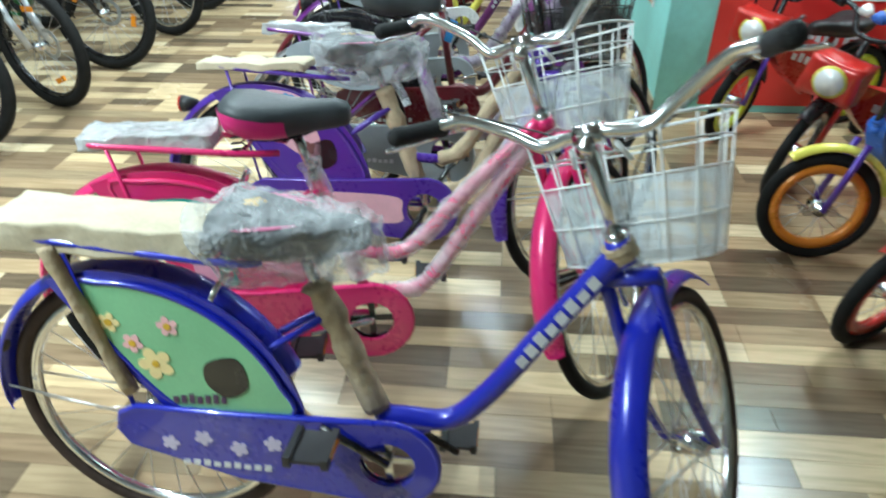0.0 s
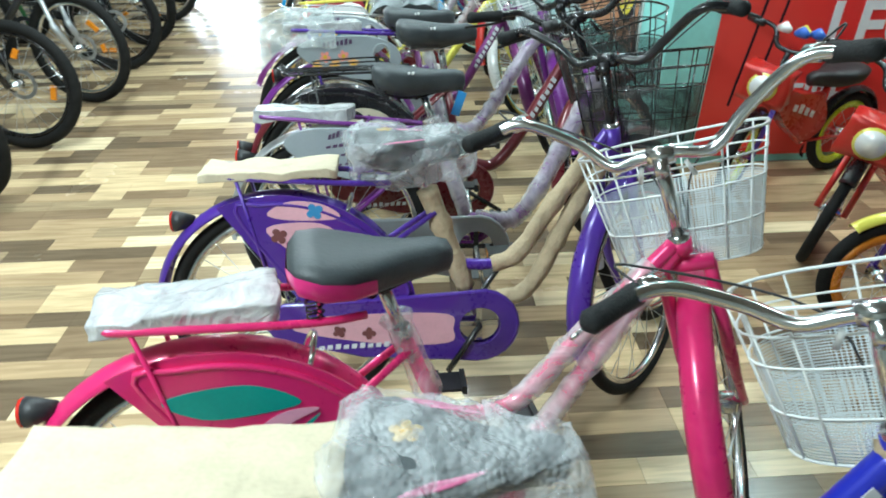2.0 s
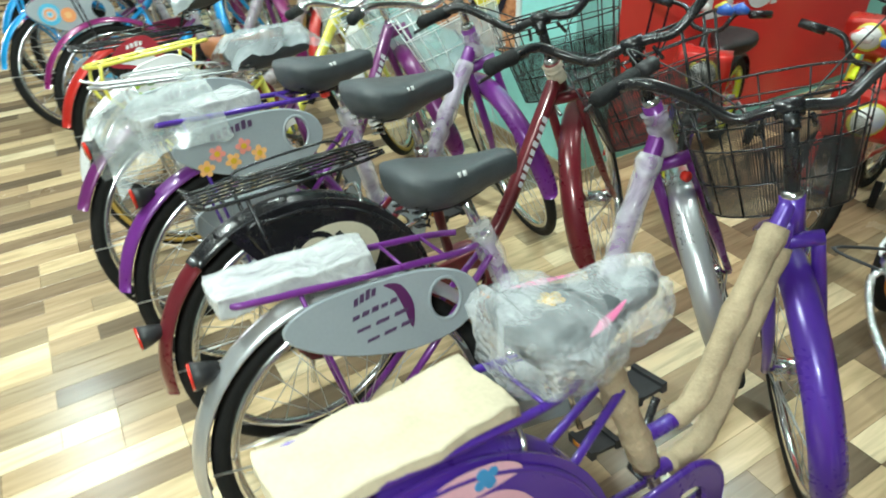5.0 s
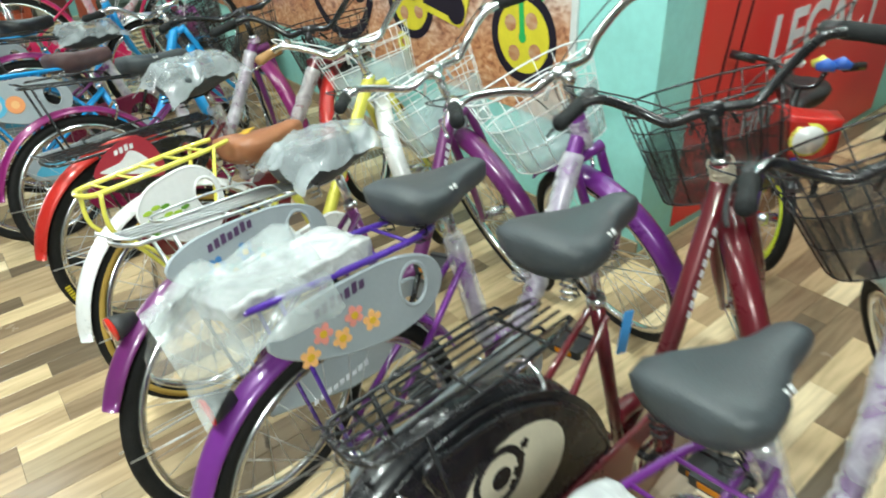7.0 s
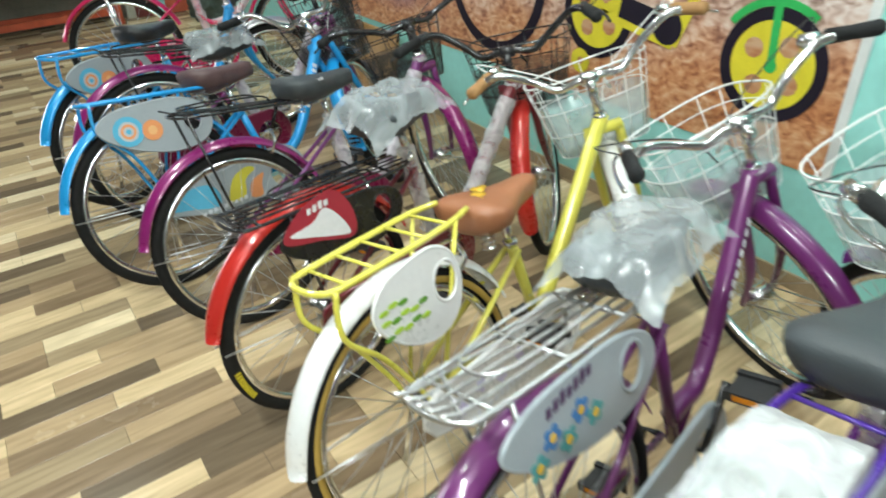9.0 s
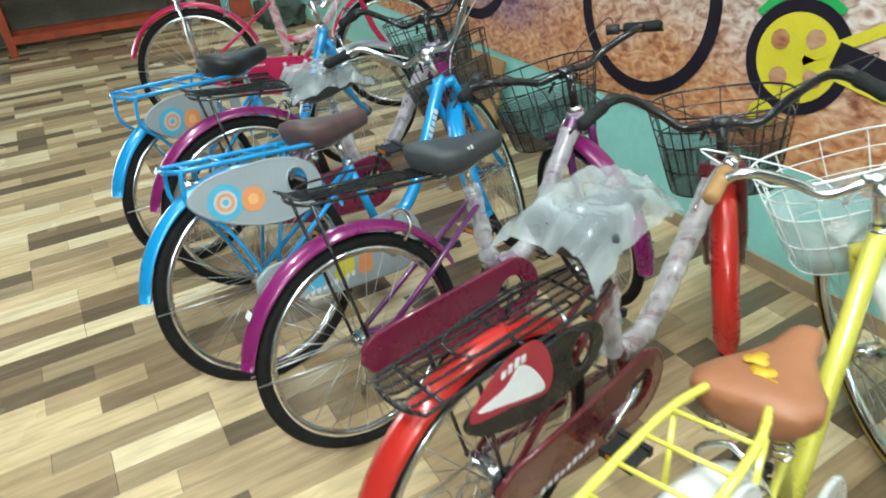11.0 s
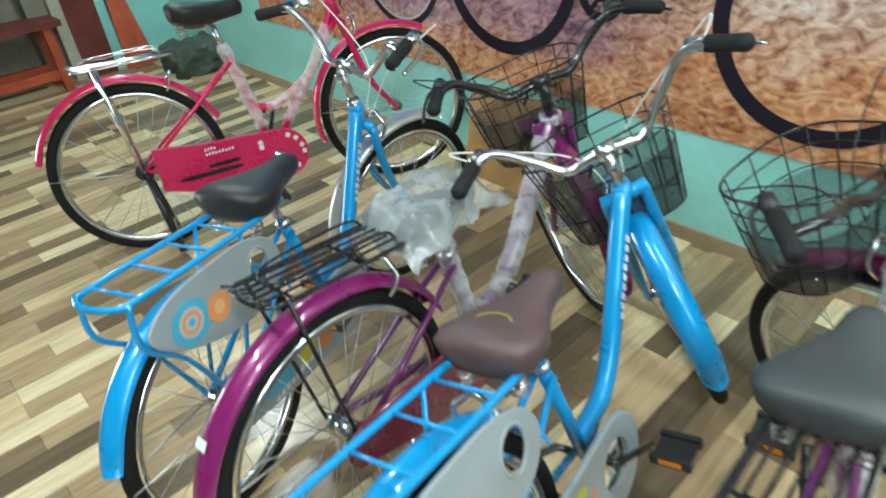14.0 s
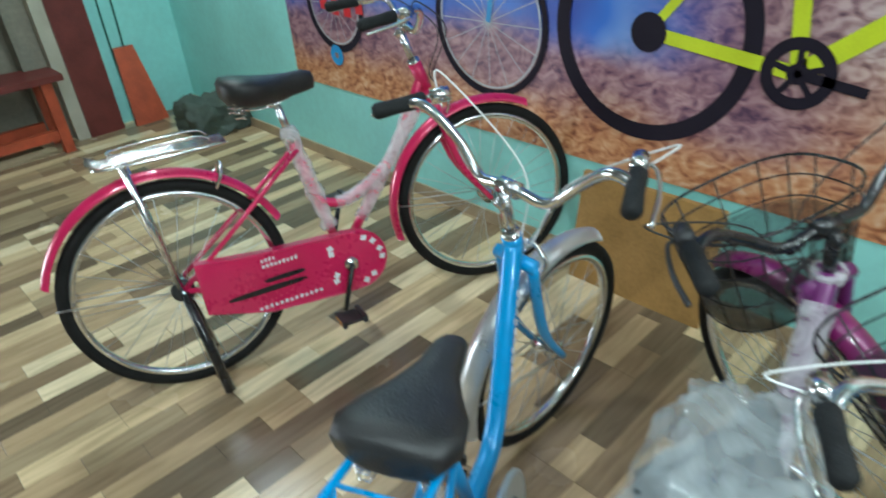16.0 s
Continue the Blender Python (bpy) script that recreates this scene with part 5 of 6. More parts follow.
part("stripe_print", Shape().box((1.65, CY - 0.0075, 1.1), (0.012, 0.002, 1.6), Matrix.Rotation(radians(8), 3, "Y")).box((1.55, CY - 0.0075, 1.1), (0.012, 0.002, 1.6), Matrix.Rotation(radians(8), 3, "Y")), INK, banner, smooth=False)


# ---------------------------------------------------------------- the row of bicycles
BLUE = paint("royal_blue", (0.012, 0.02, 0.42))
PINK = paint("hot_pink", (0.72, 0.02, 0.16))
VIOLET = paint("violet", (0.075, 0.024, 0.31))
PURPLE = paint("purple", (0.15, 0.02, 0.22))
PLUM = paint("plum", (0.13, 0.015, 0.12))
MAROON = paint("maroon", (0.13, 0.008, 0.016))
MAGENTA = paint("magenta", (0.21, 0.006, 0.115))
YELLOW = paint("lemon_yellow", (0.72, 0.66, 0.1))
WHITE = paint("white", (0.8, 0.8, 0.8))
SILVER = mat("silver_paint", (0.6, 0.61, 0.63), 0.25, 0.7, 0.4, 0.06, 8)
RED = paint("red", (0.5, 0.018, 0.012))
CYAN = paint("sky_blue", (0.008, 0.29, 0.66))
ROSE = paint("rose_red", (0.62, 0.01, 0.1))
GREEN_PANEL = mat("pale_green_panel", (0.24, 0.55, 0.3), 0.32, 0, 0.3, 0.1, 8)
PINK_PANEL = mat("pale_pink_panel", (0.72, 0.38, 0.45), 0.32, 0, 0.3, 0.06, 8)
WINE = paint("wine_red", (0.19, 0.008, 0.05))
bicycle(x=-0.443, y=0.758, hd=-1.7, lean=9.6, R=0.323, wb=1.162, ckx=0.521, sdx=0.339, sdz=0.778, stx=0.851, stz=0.961, steer=66, gx=0.064, gz=0.057, gw=0.323, rkx=-0.225, rkz=0.753, tip=5, refl=-20, neck=0.18,
        label="royal blue ladies bicycle with green flowered panel and wrapped saddle", frame=BLUE, tyre=BROWN_RUBBER, rack_kind="fat", rack=BLUE, rack_wrap="foam", cover="bubble", panel=GREEN_PANEL, basket="white", wrap="seat", skirt="sector", art="flowers", seed=2)
bicycle(x=-0.516, y=1.116, hd=7.7, lean=8.2, R=0.334, wb=1.124, ckx=0.482, sdx=0.313, sdz=0.826, stx=0.853, stz=0.954, steer=58, gx=0.041, gz=0.099, gw=0.334, rkx=-0.139, rkz=0.773, tip=5, refl=-44, neck=0.17,
        label="hot pink girls bicycle with grey and pink saddle and wrapped carrier", frame=PINK, rack_kind="fat", rack=PINK, rack_wrap="white", cover="pink", panel=PINK, basket="white", wrap="cling", twin=True, skirt="sector", art="pinkflowers", seed=3)
bicycle(x=-0.488, y=1.707, hd=1.1, lean=10.7, R=0.322, wb=1.019, ckx=0.527, sdx=0.352, sdz=0.788, stx=0.850, stz=0.976, steer=45, gx=-0.037, gz=0.081, gw=0.327, rkx=-0.162, rkz=0.736, tip=-11, refl=-50, neck=0.17,
        label="violet ladies bicycle with pink butterfly panel and bubble-wrapped saddle", frame=VIOLET, rack_kind="fat", rack=VIOLET, rack_wrap="card", cover="bubble", panel=VIOLET, skirt="sector", chain=VIOLET, bars=BLACK, basket="black", wrap="kraft", twin=True, art="letters", seed=4)
bicycle(x=-0.402, y=2.139, hd=-3.9, lean=12.8, R=0.320, wb=1.076, ckx=0.475, sdx=0.285, sdz=0.829, stx=0.762, stz=0.995, steer=48, gx=0.123, gz=0.061, gw=0.281, rkx=-0.215, rkz=0.711, tip=5, refl=-43, neck=0.14,
        label="purple ladies bicycle with silver mudguards and plastic-wrapped carrier", frame=PURPLE, guard=SILVER, rack_kind="fat", rack=PURPLE, rack_wrap="white", panel=PANEL_GREY, chain=PANEL_GREY, bars=BLACK, basket="black", wrap="cling", art="letters", seed=5, tags=("red_cap", "head_film"))
bicycle(x=-0.386, y=2.521, hd=2.7, lean=8.2, R=0.326, wb=1.080, ckx=0.460, sdx=0.363, sdz=0.865, stx=0.813, stz=0.943, steer=37, gx=0.055, gz=0.078, gw=0.303, rkx=-0.185, rkz=0.735, tip=3, refl=-23, neck=0.12,
        label="maroon and black ladies bicycle with black wire carrier and grey saddle", frame=MAROON, guard=MAROON, rack_kind="wires", panel=BLACK, skirt="sector", bars=BLACK, basket="black", art="bird", seed=6, guard_top=BLACK, tags=("blue_tag", "frame_print", "head_paper"), rfx=0.27, rdrop=0.0)
bicycle(x=-0.424, y=2.859, hd=6.2, lean=8.9, R=0.323, wb=1.080, ckx=0.460, sdx=0.361, sdz=0.833, stx=0.852, stz=0.950, steer=73, gx=0.070, gz=0.055, gw=0.350, rkx=-0.164, rkz=0.806, tip=-13, refl=-56, neck=0.12,
        label="purple ladies bicycle with grey flowered panel under loose plastic sheet", frame=PURPLE, guard=PURPLE, rack_kind="fat", rack=VIOLET, rack_wrap="white", panel=PANEL_GREY, chain=PANEL_GREY, basket="clear", wrap="cling", sheet=True, art="pinkflowers", seed=7, tags=("head_film",))
bicycle(x=-0.470, y=3.182, hd=11.6, lean=12.0, R=0.336, wb=1.076, ckx=0.460, sdx=0.387, sdz=0.803, stx=0.858, stz=0.885, steer=63, gx=0.054, gz=0.056, gw=0.314, rkx=-0.172, rkz=0.812, tip=-27, refl=-56, neck=0.12,
        label="plum ladies bicycle with steel wire carrier and bagged saddle", frame=PLUM, guard=PLUM, rack_kind="wires", rack=STEEL, panel=PANEL_GREY, chain=PANEL_GREY, cover="bag", basket="clear", art="blueflowers", seed=8, tags=("frame_print", "head_film"), rfx=0.3, rdrop=0.06)
bicycle(x=-0.430, y=3.675, hd=12.5, lean=10.9, R=0.323, wb=1.040, ckx=0.460, sdx=0.363, sdz=0.696, stx=0.826, stz=0.863, steer=40, gx=0.018, gz=0.078, gw=0.318, rkx=-0.203, rkz=0.736, tip=-9, refl=-34, neck=0.12,
        label="lemon yellow ladies bicycle with white mudguards and brown saddle", frame=YELLOW, guard=WHITE, rack_kind="fat", rack=YELLOW, panel=WHITE, chain=WHITE, seat=VINYL_BROWN, grips=TAN_GRIP, gum=True, basket="clear", art="leaves", lamp=False, skirt_size=(0.62, 1.28, -0.055), straight=True, seed=10, pale_cable=True, loops=True, rfx=0.22, rdrop=0.0)
bicycle(x=-0.458, y=4.191, hd=11.8, lean=3.1, R=0.322, wb=1.077, ckx=0.460, sdx=0.344, sdz=0.800, stx=0.855, stz=0.830, steer=29, gx=0.116, gz=0.082, gw=0.311, rkx=-0.220, rkz=0.680, tip=-14, refl=-37, neck=0.12,
        label="red and maroon ladies bicycle with black wire carrier and bagged saddle", frame=MAROON, guard=RED, chain=MAROON, rack_kind="wires", panel=BLACK, cover="bag", bars=BLACK, basket="black", wrap="cling", art="bird", lamp=False, seed=11, tags=("tyre_print", "head_film"), rfx=0.34, rdrop=0.03)
bicycle(x=-0.493, y=4.683, hd=6.2, lean=11.3, R=0.310, wb=0.966, ckx=0.467, sdx=0.397, sdz=0.749, stx=0.853, stz=0.852, steer=75, gx=-0.033, gz=0.035, gw=0.352, rkx=-0.112, rkz=0.759, tip=-15, refl=-37, neck=0.12,
        label="magenta ladies bicycle with black wire carrier and dark grey saddle", frame=PLUM, guard=MAGENTA, chain=WINE, rack_kind="wires", bars=BLACK, basket="black", wrap="cling", art="plain", lamp=False, seed=12, tags=("head_film",), rfx=0.36, rdrop=0.06)
bicycle(x=-0.630, y=5.095, hd=11.0, lean=14.2, R=0.328, wb=1.059, ckx=0.460, sdx=0.354, sdz=0.720, stx=0.803, stz=0.836, steer=38, gx=0.086, gz=0.102, gw=0.305, rkx=-0.173, rkz=0.736, tip=-14, refl=-40, neck=0.12,
        label="sky blue ladies bicycle with grey ringed panel and mauve saddle", frame=CYAN, rack_kind="fat", rack=CYAN, panel=PANEL_GREY, chain=PANEL_GREY, seat=VINYL_MAUVE, basket="black", art="rings", lamp=False, skirt_size=(1.0, 1.15, -0.03), seed=14, tags=("frame_print",), pale_cable=True, loops=True, rfx=0.36, rdrop=0.06)
bicycle(x=-0.524, y=5.629, hd=6.6, lean=3.7, R=0.329, wb=1.035, ckx=0.466, sdx=0.356, sdz=0.711, stx=0.849, stz=0.842, steer=57, gx=0.069, gz=0.081, gw=0.309, rkx=-0.126, rkz=0.764, tip=-16, refl=-40, neck=0.12,
        label="magenta ladies bicycle with black wire carrier and bagged saddle", frame=PLUM, guard=MAGENTA, chain=WINE, rack_kind="wires", cover="bag", bars=BLACK, basket="black", wrap="cling", art="plain", lamp=False, seed=16, tags=("head_film",), rfx=0.36, rdrop=0.06)
bicycle(x=-0.661, y=5.948, hd=23.6, lean=3.2, R=0.306, wb=1.001, ckx=0.460, sdx=0.325, sdz=0.735, stx=0.783, stz=0.864, steer=-24, gx=0.033, gz=0.102, gw=0.310, rkx=-0.189, rkz=0.734, tip=-18, refl=-40, neck=0.12,
        label="sky blue ladies bicycle with black saddle and silver front mudguard", frame=CYAN, guard_front=SILVER, rack_kind="fat", rack=CYAN, panel=PANEL_GREY, chain=PANEL_GREY, seat=VINYL_BLACK, art="rings", lamp=False, skirt_size=(1.0, 1.15, -0.03), seed=18, tags=("frame_print",), pale_cable=True, loops=True, rfx=0.34, rdrop=0.05)
bicycle(x=-0.308, y=7.318, hd=-16.5, lean=7.3, R=0.345, wb=1.121, ckx=0.527, sdx=0.398, sdz=0.902, stx=0.862, stz=0.991, steer=-10, gx=0.150, gz=0.060, gw=0.290, rkx=-0.130, rkz=0.765, tip=-18, refl=-40, neck=0.12,
        label="rose pink ladies bicycle with boxed chain guard on a double stand", frame=ROSE, rack_kind="wires", rack=CHROME, wrap="cling", seat=VINYL_BLACK, diamond=True, art="box", stand="double", lamp=False, seed=20, rfx=0.24, rdrop=0.0)


# ---------------------------------------------------------------- mountain bicycles across the aisle
def mountain_bike(x, y, hd, color, label, seed, steer=0, lean=6):
    """Front wheel stands at x, y; the bicycle points along hd."""
    R, wb = 0.335, 1.05
    bike = tagged(new("mountain_bicycle"), label, "bicycle", "mountain bicycles across the aisle")
    bike.matrix_world = pose(x, y, 0, 0, 0, hd) @ pose(0, 0, 0, -lean) @ pose(-wb, 0, 0)
    top, low = Vector((wb - 0.24, 0, 0.98)), Vector((wb - 0.05, 0, R))
    axis = (top - low).normalized()
    turn = Matrix.Translation(low) @ Matrix.Rotation(radians(steer), 4, axis) @ Matrix.Translation(-low)
    wheel(bike, "rear_wheel", R, pose(0, 0, R), fat=0.031, rim_mat=BLACK, spoke_count=24)
    wheel(bike, "front_wheel", R, turn @ pose(wb, 0, R), fat=0.031, rim_mat=BLACK if seed % 3 else CHROME, spoke_count=24)
    for q in (1.1 + seed, 3.9 + seed):
        part("spoke_reflector", Shape().box((wb + 0.19 * math.cos(q), 0, R + 0.19 * math.sin(q)), (0.075, 0.012, 0.028), Matrix.Rotation(-q + math.pi / 2, 3, "Y")).moved(turn), AMBER, bike, smooth=False)
    bb, head, head_low, seat = Vector((0.43, 0, 0.29)), Vector((wb - 0.22, 0, 0.9)), Vector((wb - 0.175, 0, 0.76)), Vector((0.3, 0, 0.72))
    for a, b, r in ((head, seat, 0.016), (head_low, bb, 0.021), (bb, seat + Vector((-0.03, 0, 0.12)), 0.015), (head, head_low, 0.021)):
        part("frame_tube", Shape().tube([a, a.lerp(b, 0.5), b], r, 9), color, bike)
    for s in (-1, 1):
        part("chain_stay", Shape().tube([bb, (0, s * 0.06, R)], 0.009, 7), color, bike)
        part("seat_stay", Shape().tube([seat, (0.05, s * 0.06, R + 0.06), (0, s * 0.06, R)], 0.008, 7), color, bike)
        part("fork_leg", Shape().tube([(wb - 0.15, s * 0.065, 0.72), (wb - 0.09, s * 0.065, 0.5), (wb - 0.09, s * 0.065, 0.48), (wb, s * 0.06, R)], [0.014, 0.014, 0.02, 0.017], 9).moved(turn), BLACK if seed % 2 else SILVER, bike)
    part("fork_crown", Shape().tube([(wb - 0.155, -0.08, 0.74), (wb - 0.155, 0.08, 0.74)], 0.022, 9).moved(turn), BLACK, bike)
    part("handlebar", Shape().tube(spline([(wb - 0.3, -0.31, 1.02), (wb - 0.24, -0.1, 0.99), (wb - 0.22, 0, 0.98), (wb - 0.24, 0.1, 0.99), (wb - 0.3, 0.31, 1.02)], 5), 0.0125, 8).moved(turn), BLACK, bike)
    for s in (-1, 1):
        part("grip", Shape().tube([(wb - 0.275, s * 0.22, 1.01), (wb - 0.3, s * 0.32, 1.02)], 0.017, 9).moved(turn), GRIP, bike)
    part("stem", Shape().tube([(wb - 0.23, 0, 0.92), (wb - 0.225, 0, 0.98)], 0.016, 8).moved(turn), BLACK, bike)
    part("saddle", saddle_shape(), VINYL_BLACK, bike, place=pose(0.26, 0, 0.9))
    part("seat_post", Shape().tube([seat, (0.27, 0, 0.86)], 0.013, 8), BLACK, bike)
    part("chainring", Shape().slab(circle2(0.43, 0.29, 0.085, 24), -0.05, -0.055, [circle2(0.43, 0.29, 0.055, 24)]), BLACK, bike, smooth=False)
    part("wheel_reflector", Shape().box((0.0, 0, 0.17), (0.05, 0.012, 0.028), Matrix.Rotation(seed, 3, "Y")).moved(turn @ Matrix.Translation((wb, 0, R)) @ Matrix.Rotation(seed * 1.3, 4, "Y")), AMBER, bike, smooth=False)
    part("brake_disc", Shape().slab(circle2(0, 0, 0.08, 24), 0.05, 0.052, [circle2(0, 0, 0.06, 24)]).moved(turn @ Matrix.Translation((wb, 0, R))), STEEL, bike, smooth=False)
    part("kick_stand", Shape().tube([(0.1, 0.05, 0.3), (0.08, 0.19, 0.02 + 0.19 * math.tan(radians(lean)))], 0.008, 7), BLACK, bike)
    return bike


MATT_BLACK = mat("matt_black_paint", (0.02, 0.02, 0.022), 0.4, 0, 0.2, 0.2, 10)
DARK_GREEN = paint("dark_green", (0.02, 0.12, 0.03))
DARK_RED = paint("dark_red", (0.2, 0.012, 0.012))
for k, (my, mx, hd, st, col, word) in enumerate([(1.35, -2.35, -8, 6, MATT_BLACK, "black"), (1.95, -2.3, -8, -8, DARK_RED, "dark red"), (2.55, -2.33, -10, 10, MATT_BLACK, "black"), (3.12, -2.2, -6, -14, DARK_RED, "dark red"), (3.74, -2.2, -10, 8, DARK_GREEN, "dark green"), (4.45, -2.15, -8, -6, MATT_BLACK, "black"),
                                                 (5.12, -2.2, -9, 12, DARK_GREEN, "dark green"), (5.8, -2.24, -7, -10, MATT_BLACK, "black"), (6.6, -2.3, -9, 5, DARK_RED, "dark red"), (7.4, -2.4, -8, -8, MATT_BLACK, "black"), (8.2, -2.4, -8, 8, MATT_BLACK, "black")]):
    mountain_bike(mx, my, hd, col, word + " mountain bicycle with knobbly tyres parked along the aisle", k + 1, st)


# ---------------------------------------------------------------- children's bicycles in the alcove
def small_bike(x, y, hd, body, rimc, forkc, guardc, label, seed, R=0.2, toy=None, steer=0, box=None):
    """Front wheel stands at x, y; points along hd."""
    wb = 0.66
    bike = tagged(new("childrens_bicycle"), label, "bicycle", "childrens bicycles by the banner")
    bike.matrix_world = pose(x, y, 0, 0, 0, hd) @ pose(-wb, 0, 0)
    top, low = Vector((wb - 0.15, 0, 0.66)), Vector((wb - 0.03, 0, R))
    turn = Matrix.Translation(low) @ Matrix.Rotation(radians(steer), 4, (top - low).normalized()) @ Matrix.Translation(-low)
    wheel(bike, "rear_wheel", R, pose(0, 0, R), fat=0.022, rim_mat=rimc, spoke_count=16)
    wheel(bike, "front_wheel", R, turn @ pose(wb, 0, R), fat=0.022, rim_mat=rimc, spoke_count=16)
    for cx, m in ((0, Matrix.Identity(4)), (wb, turn)):
        v, f = ring_profile(R - 0.05, [(0.006, -0.014), (-0.022, -0.012), (-0.022, 0.012), (0.006, 0.014)], 40)
        part("coloured_rim", Shape().add(v, f).moved(m @ Matrix.Translation((cx, 0, R))), rimc, bike)
    bb, head, seat = Vector((0.27, 0, 0.2)), Vector((wb - 0.11, 0, 0.52)), Vector((0.2, 0, 0.42))
    part("main_tube", Shape().tube(spline([head, head.lerp(bb, 0.6) + Vector((0, 0, -0.03)), bb], 5), 0.019, 9), body, bike)
    part("top_tube", Shape().tube(spline([head + Vector((0, 0, -0.04)), head.lerp(seat, 0.5) + Vector((0, 0, -0.04)), seat], 5), 0.015, 9), body, bike)
    part("seat_tube", Shape().tube([bb, seat + Vector((-0.02, 0, 0.08))], 0.014, 8), body, bike)
    for s in (-1, 1):
        part("chain_stay", Shape().tube([bb, (0, s * 0.05, R)], 0.009, 7), body, bike)
        part("fork_blade", Shape().tube([(wb - 0.09, s * 0.045, 0.44), (wb, s * 0.05, R)], 0.012, 8).moved(turn), forkc, bike)
    part("front_mudguard", mudguard(R + 0.016, 55, 170, 0.055).moved(turn @ Matrix.Translation((wb, 0, R))), guardc, bike)
    part("rear_mudguard", mudguard(R + 0.016, 30, 170, 0.055).moved(Matrix.Translation((0, 0, R))), guardc, bike)
    part("stem", Shape().tube([(wb - 0.11, 0, 0.5), (wb - 0.15, 0, 0.66)], 0.013, 8).moved(turn), BLACK, bike)
    part("handlebar", Shape().tube(spline([(wb - 0.24, -0.22, 0.72), (wb - 0.19, -0.1, 0.72), (wb - 0.15, -0.05, 0.66), (wb - 0.15, 0.05, 0.66), (wb - 0.19, 0.1, 0.72), (wb - 0.24, 0.22, 0.72)], 5), 0.01, 8).moved(turn), BLACK, bike)
    for s in (-1, 1):
        part("grip", Shape().tube([(wb - 0.2, s * 0.15, 0.72), (wb - 0.24, s * 0.23, 0.72)], 0.016, 9).moved(turn), guardc, bike)
        part("training_wheel", Shape().tube([(0.0, s * 0.13, 0.06), (0.0, s * 0.155, 0.06)], 0.055, 16), RUBBER, bike)
        part("training_arm", Shape().tube([(0, s * 0.05, R), (0, s * 0.12, 0.14), (0, s * 0.13, 0.06)], 0.007, 6), STEEL, bike)
    part("saddle", saddle_shape(), VINYL_BLACK if seed % 2 else body, bike, place=pose(0.18, 0, 0.52))
    part("tank_panel", Shape().slab(outline2([(0.18, 0.28), (0.3, 0.22), (0.48, 0.36), (0.54, 0.5), (0.4, 0.46), (0.24, 0.42)]), -0.035, 0.035), body, bike, smooth=False)
    part("lettering", decal_bars(Shape(), 0.28, 0.33, 0.16, 0.06, 4, 0.04, 0.0365), WHITE, bike, smooth=False)
    if toy:
        flap = lumpy_box((wb + 0.01, 0, 0.55), (0.1, 0.2, 0.15), seed, 0.01, 5)
        tb = part("front_bag", flap.moved(turn), toy, bike)
        part("round_print", Shape().tube([(wb + 0.061, 0, 0.55), (wb + 0.066, 0, 0.55)], 0.06, 18).moved(turn), YELLOW, tb)
        part("round_print", Shape().tube([(wb + 0.066, 0, 0.55), (wb + 0.07, 0, 0.55)], 0.05, 18).moved(turn), WHITE, tb)
        for k in range(5):
            part("toy_bead", Shape().tube([(wb - 0.15 + 0.01 * k, 0.08 * math.cos(k * 1.3), 0.74), (wb - 0.15 + 0.01 * k, 0.08 * math.cos(k * 1.3) + 0.03, 0.75), (wb - 0.15 + 0.01 * k, 0.08 * math.cos(k * 1.3) + 0.06, 0.74)], [0.012, 0.024, 0.012], 9), (BLUE_TOY, YELLOW, RED, WHITE, BLUE_TOY)[k], tb)
    if box:
        case = Shape().box((-0.06, 0, 0.56), (0.15, 0.2, 0.006)).box((-0.135, 0, 0.62), (0.006, 0.2, 0.12)).box((0.015, 0, 0.62), (0.006, 0.2, 0.12)).box((-0.06, -0.1, 0.62), (0.15, 0.006, 0.12)).box((-0.06, 0.1, 0.62), (0.15, 0.006, 0.12))
        cs = part("storage_box", case, box, bike, smooth=False)
        part("box_rim", Shape().tube([(-0.14, -0.103, 0.68), (0.02, -0.103, 0.68), (0.02, 0.103, 0.68), (-0.14, 0.103, 0.68)], 0.006, 6, closed=True), box, cs)
        for s in (-1, 1):
            part("box_strut", Shape().tube([(-0.06, s * 0.08, 0.56), (0, s * 0.06, R)], 0.006, 6), STEEL, cs)
    return bike


BLUE_TOY = mat("blue_toy_plastic", (0.03, 0.12, 0.5), 0.3, 0, 0.4)
ORANGE = paint("orange", (0.75, 0.25, 0.02))
NEON = paint("neon_yellow", (0.62, 0.72, 0.02))
small_bike(1.36, 2.93, 200, RED, NEON, VIOLET, BLACK, "red childrens bicycle with neon rims and a toy front bag", 1, toy=RED, steer=25)
small_bike(1.45, 2.38, 188, RED, BLACK, RED, BLACK, "red childrens bicycle with black tyres and white lettering", 2, R=0.22, toy=RED, steer=40)
SCARLET = mat("scarlet_plastic", (0.65, 0.02, 0.012), 0.3, 0, 0.3)
small_bike(1.4, 1.95, 205, BLUE_TOY, ORANGE, VIOLET, YELLOW, "blue childrens bicycle with orange rims and yellow mudguard", 3, R=0.2, steer=-30, box=SCARLET)
small_bike(1.42, 1.5, 190, RED, RED, RED, RED, "red childrens bicycle with red rims", 4, R=0.2, steer=20)
small_bike(2.3, 2.75, 195, RED, NEON, NEON, NEON, "red childrens bicycle with lime grips behind the front ones", 5, R=0.2, toy=RED)
small_bike(2.35, 2.1, 190, NEON, BLACK, RED, YELLOW, "lime childrens bicycle behind the front ones", 6, R=0.2, box=SCARLET, toy=RED)
small_bike(1.4, 1.0, 190, VIOLET, BLACK, VIOLET, YELLOW, "violet childrens bicycle by the alcove", 7, R=0.2)


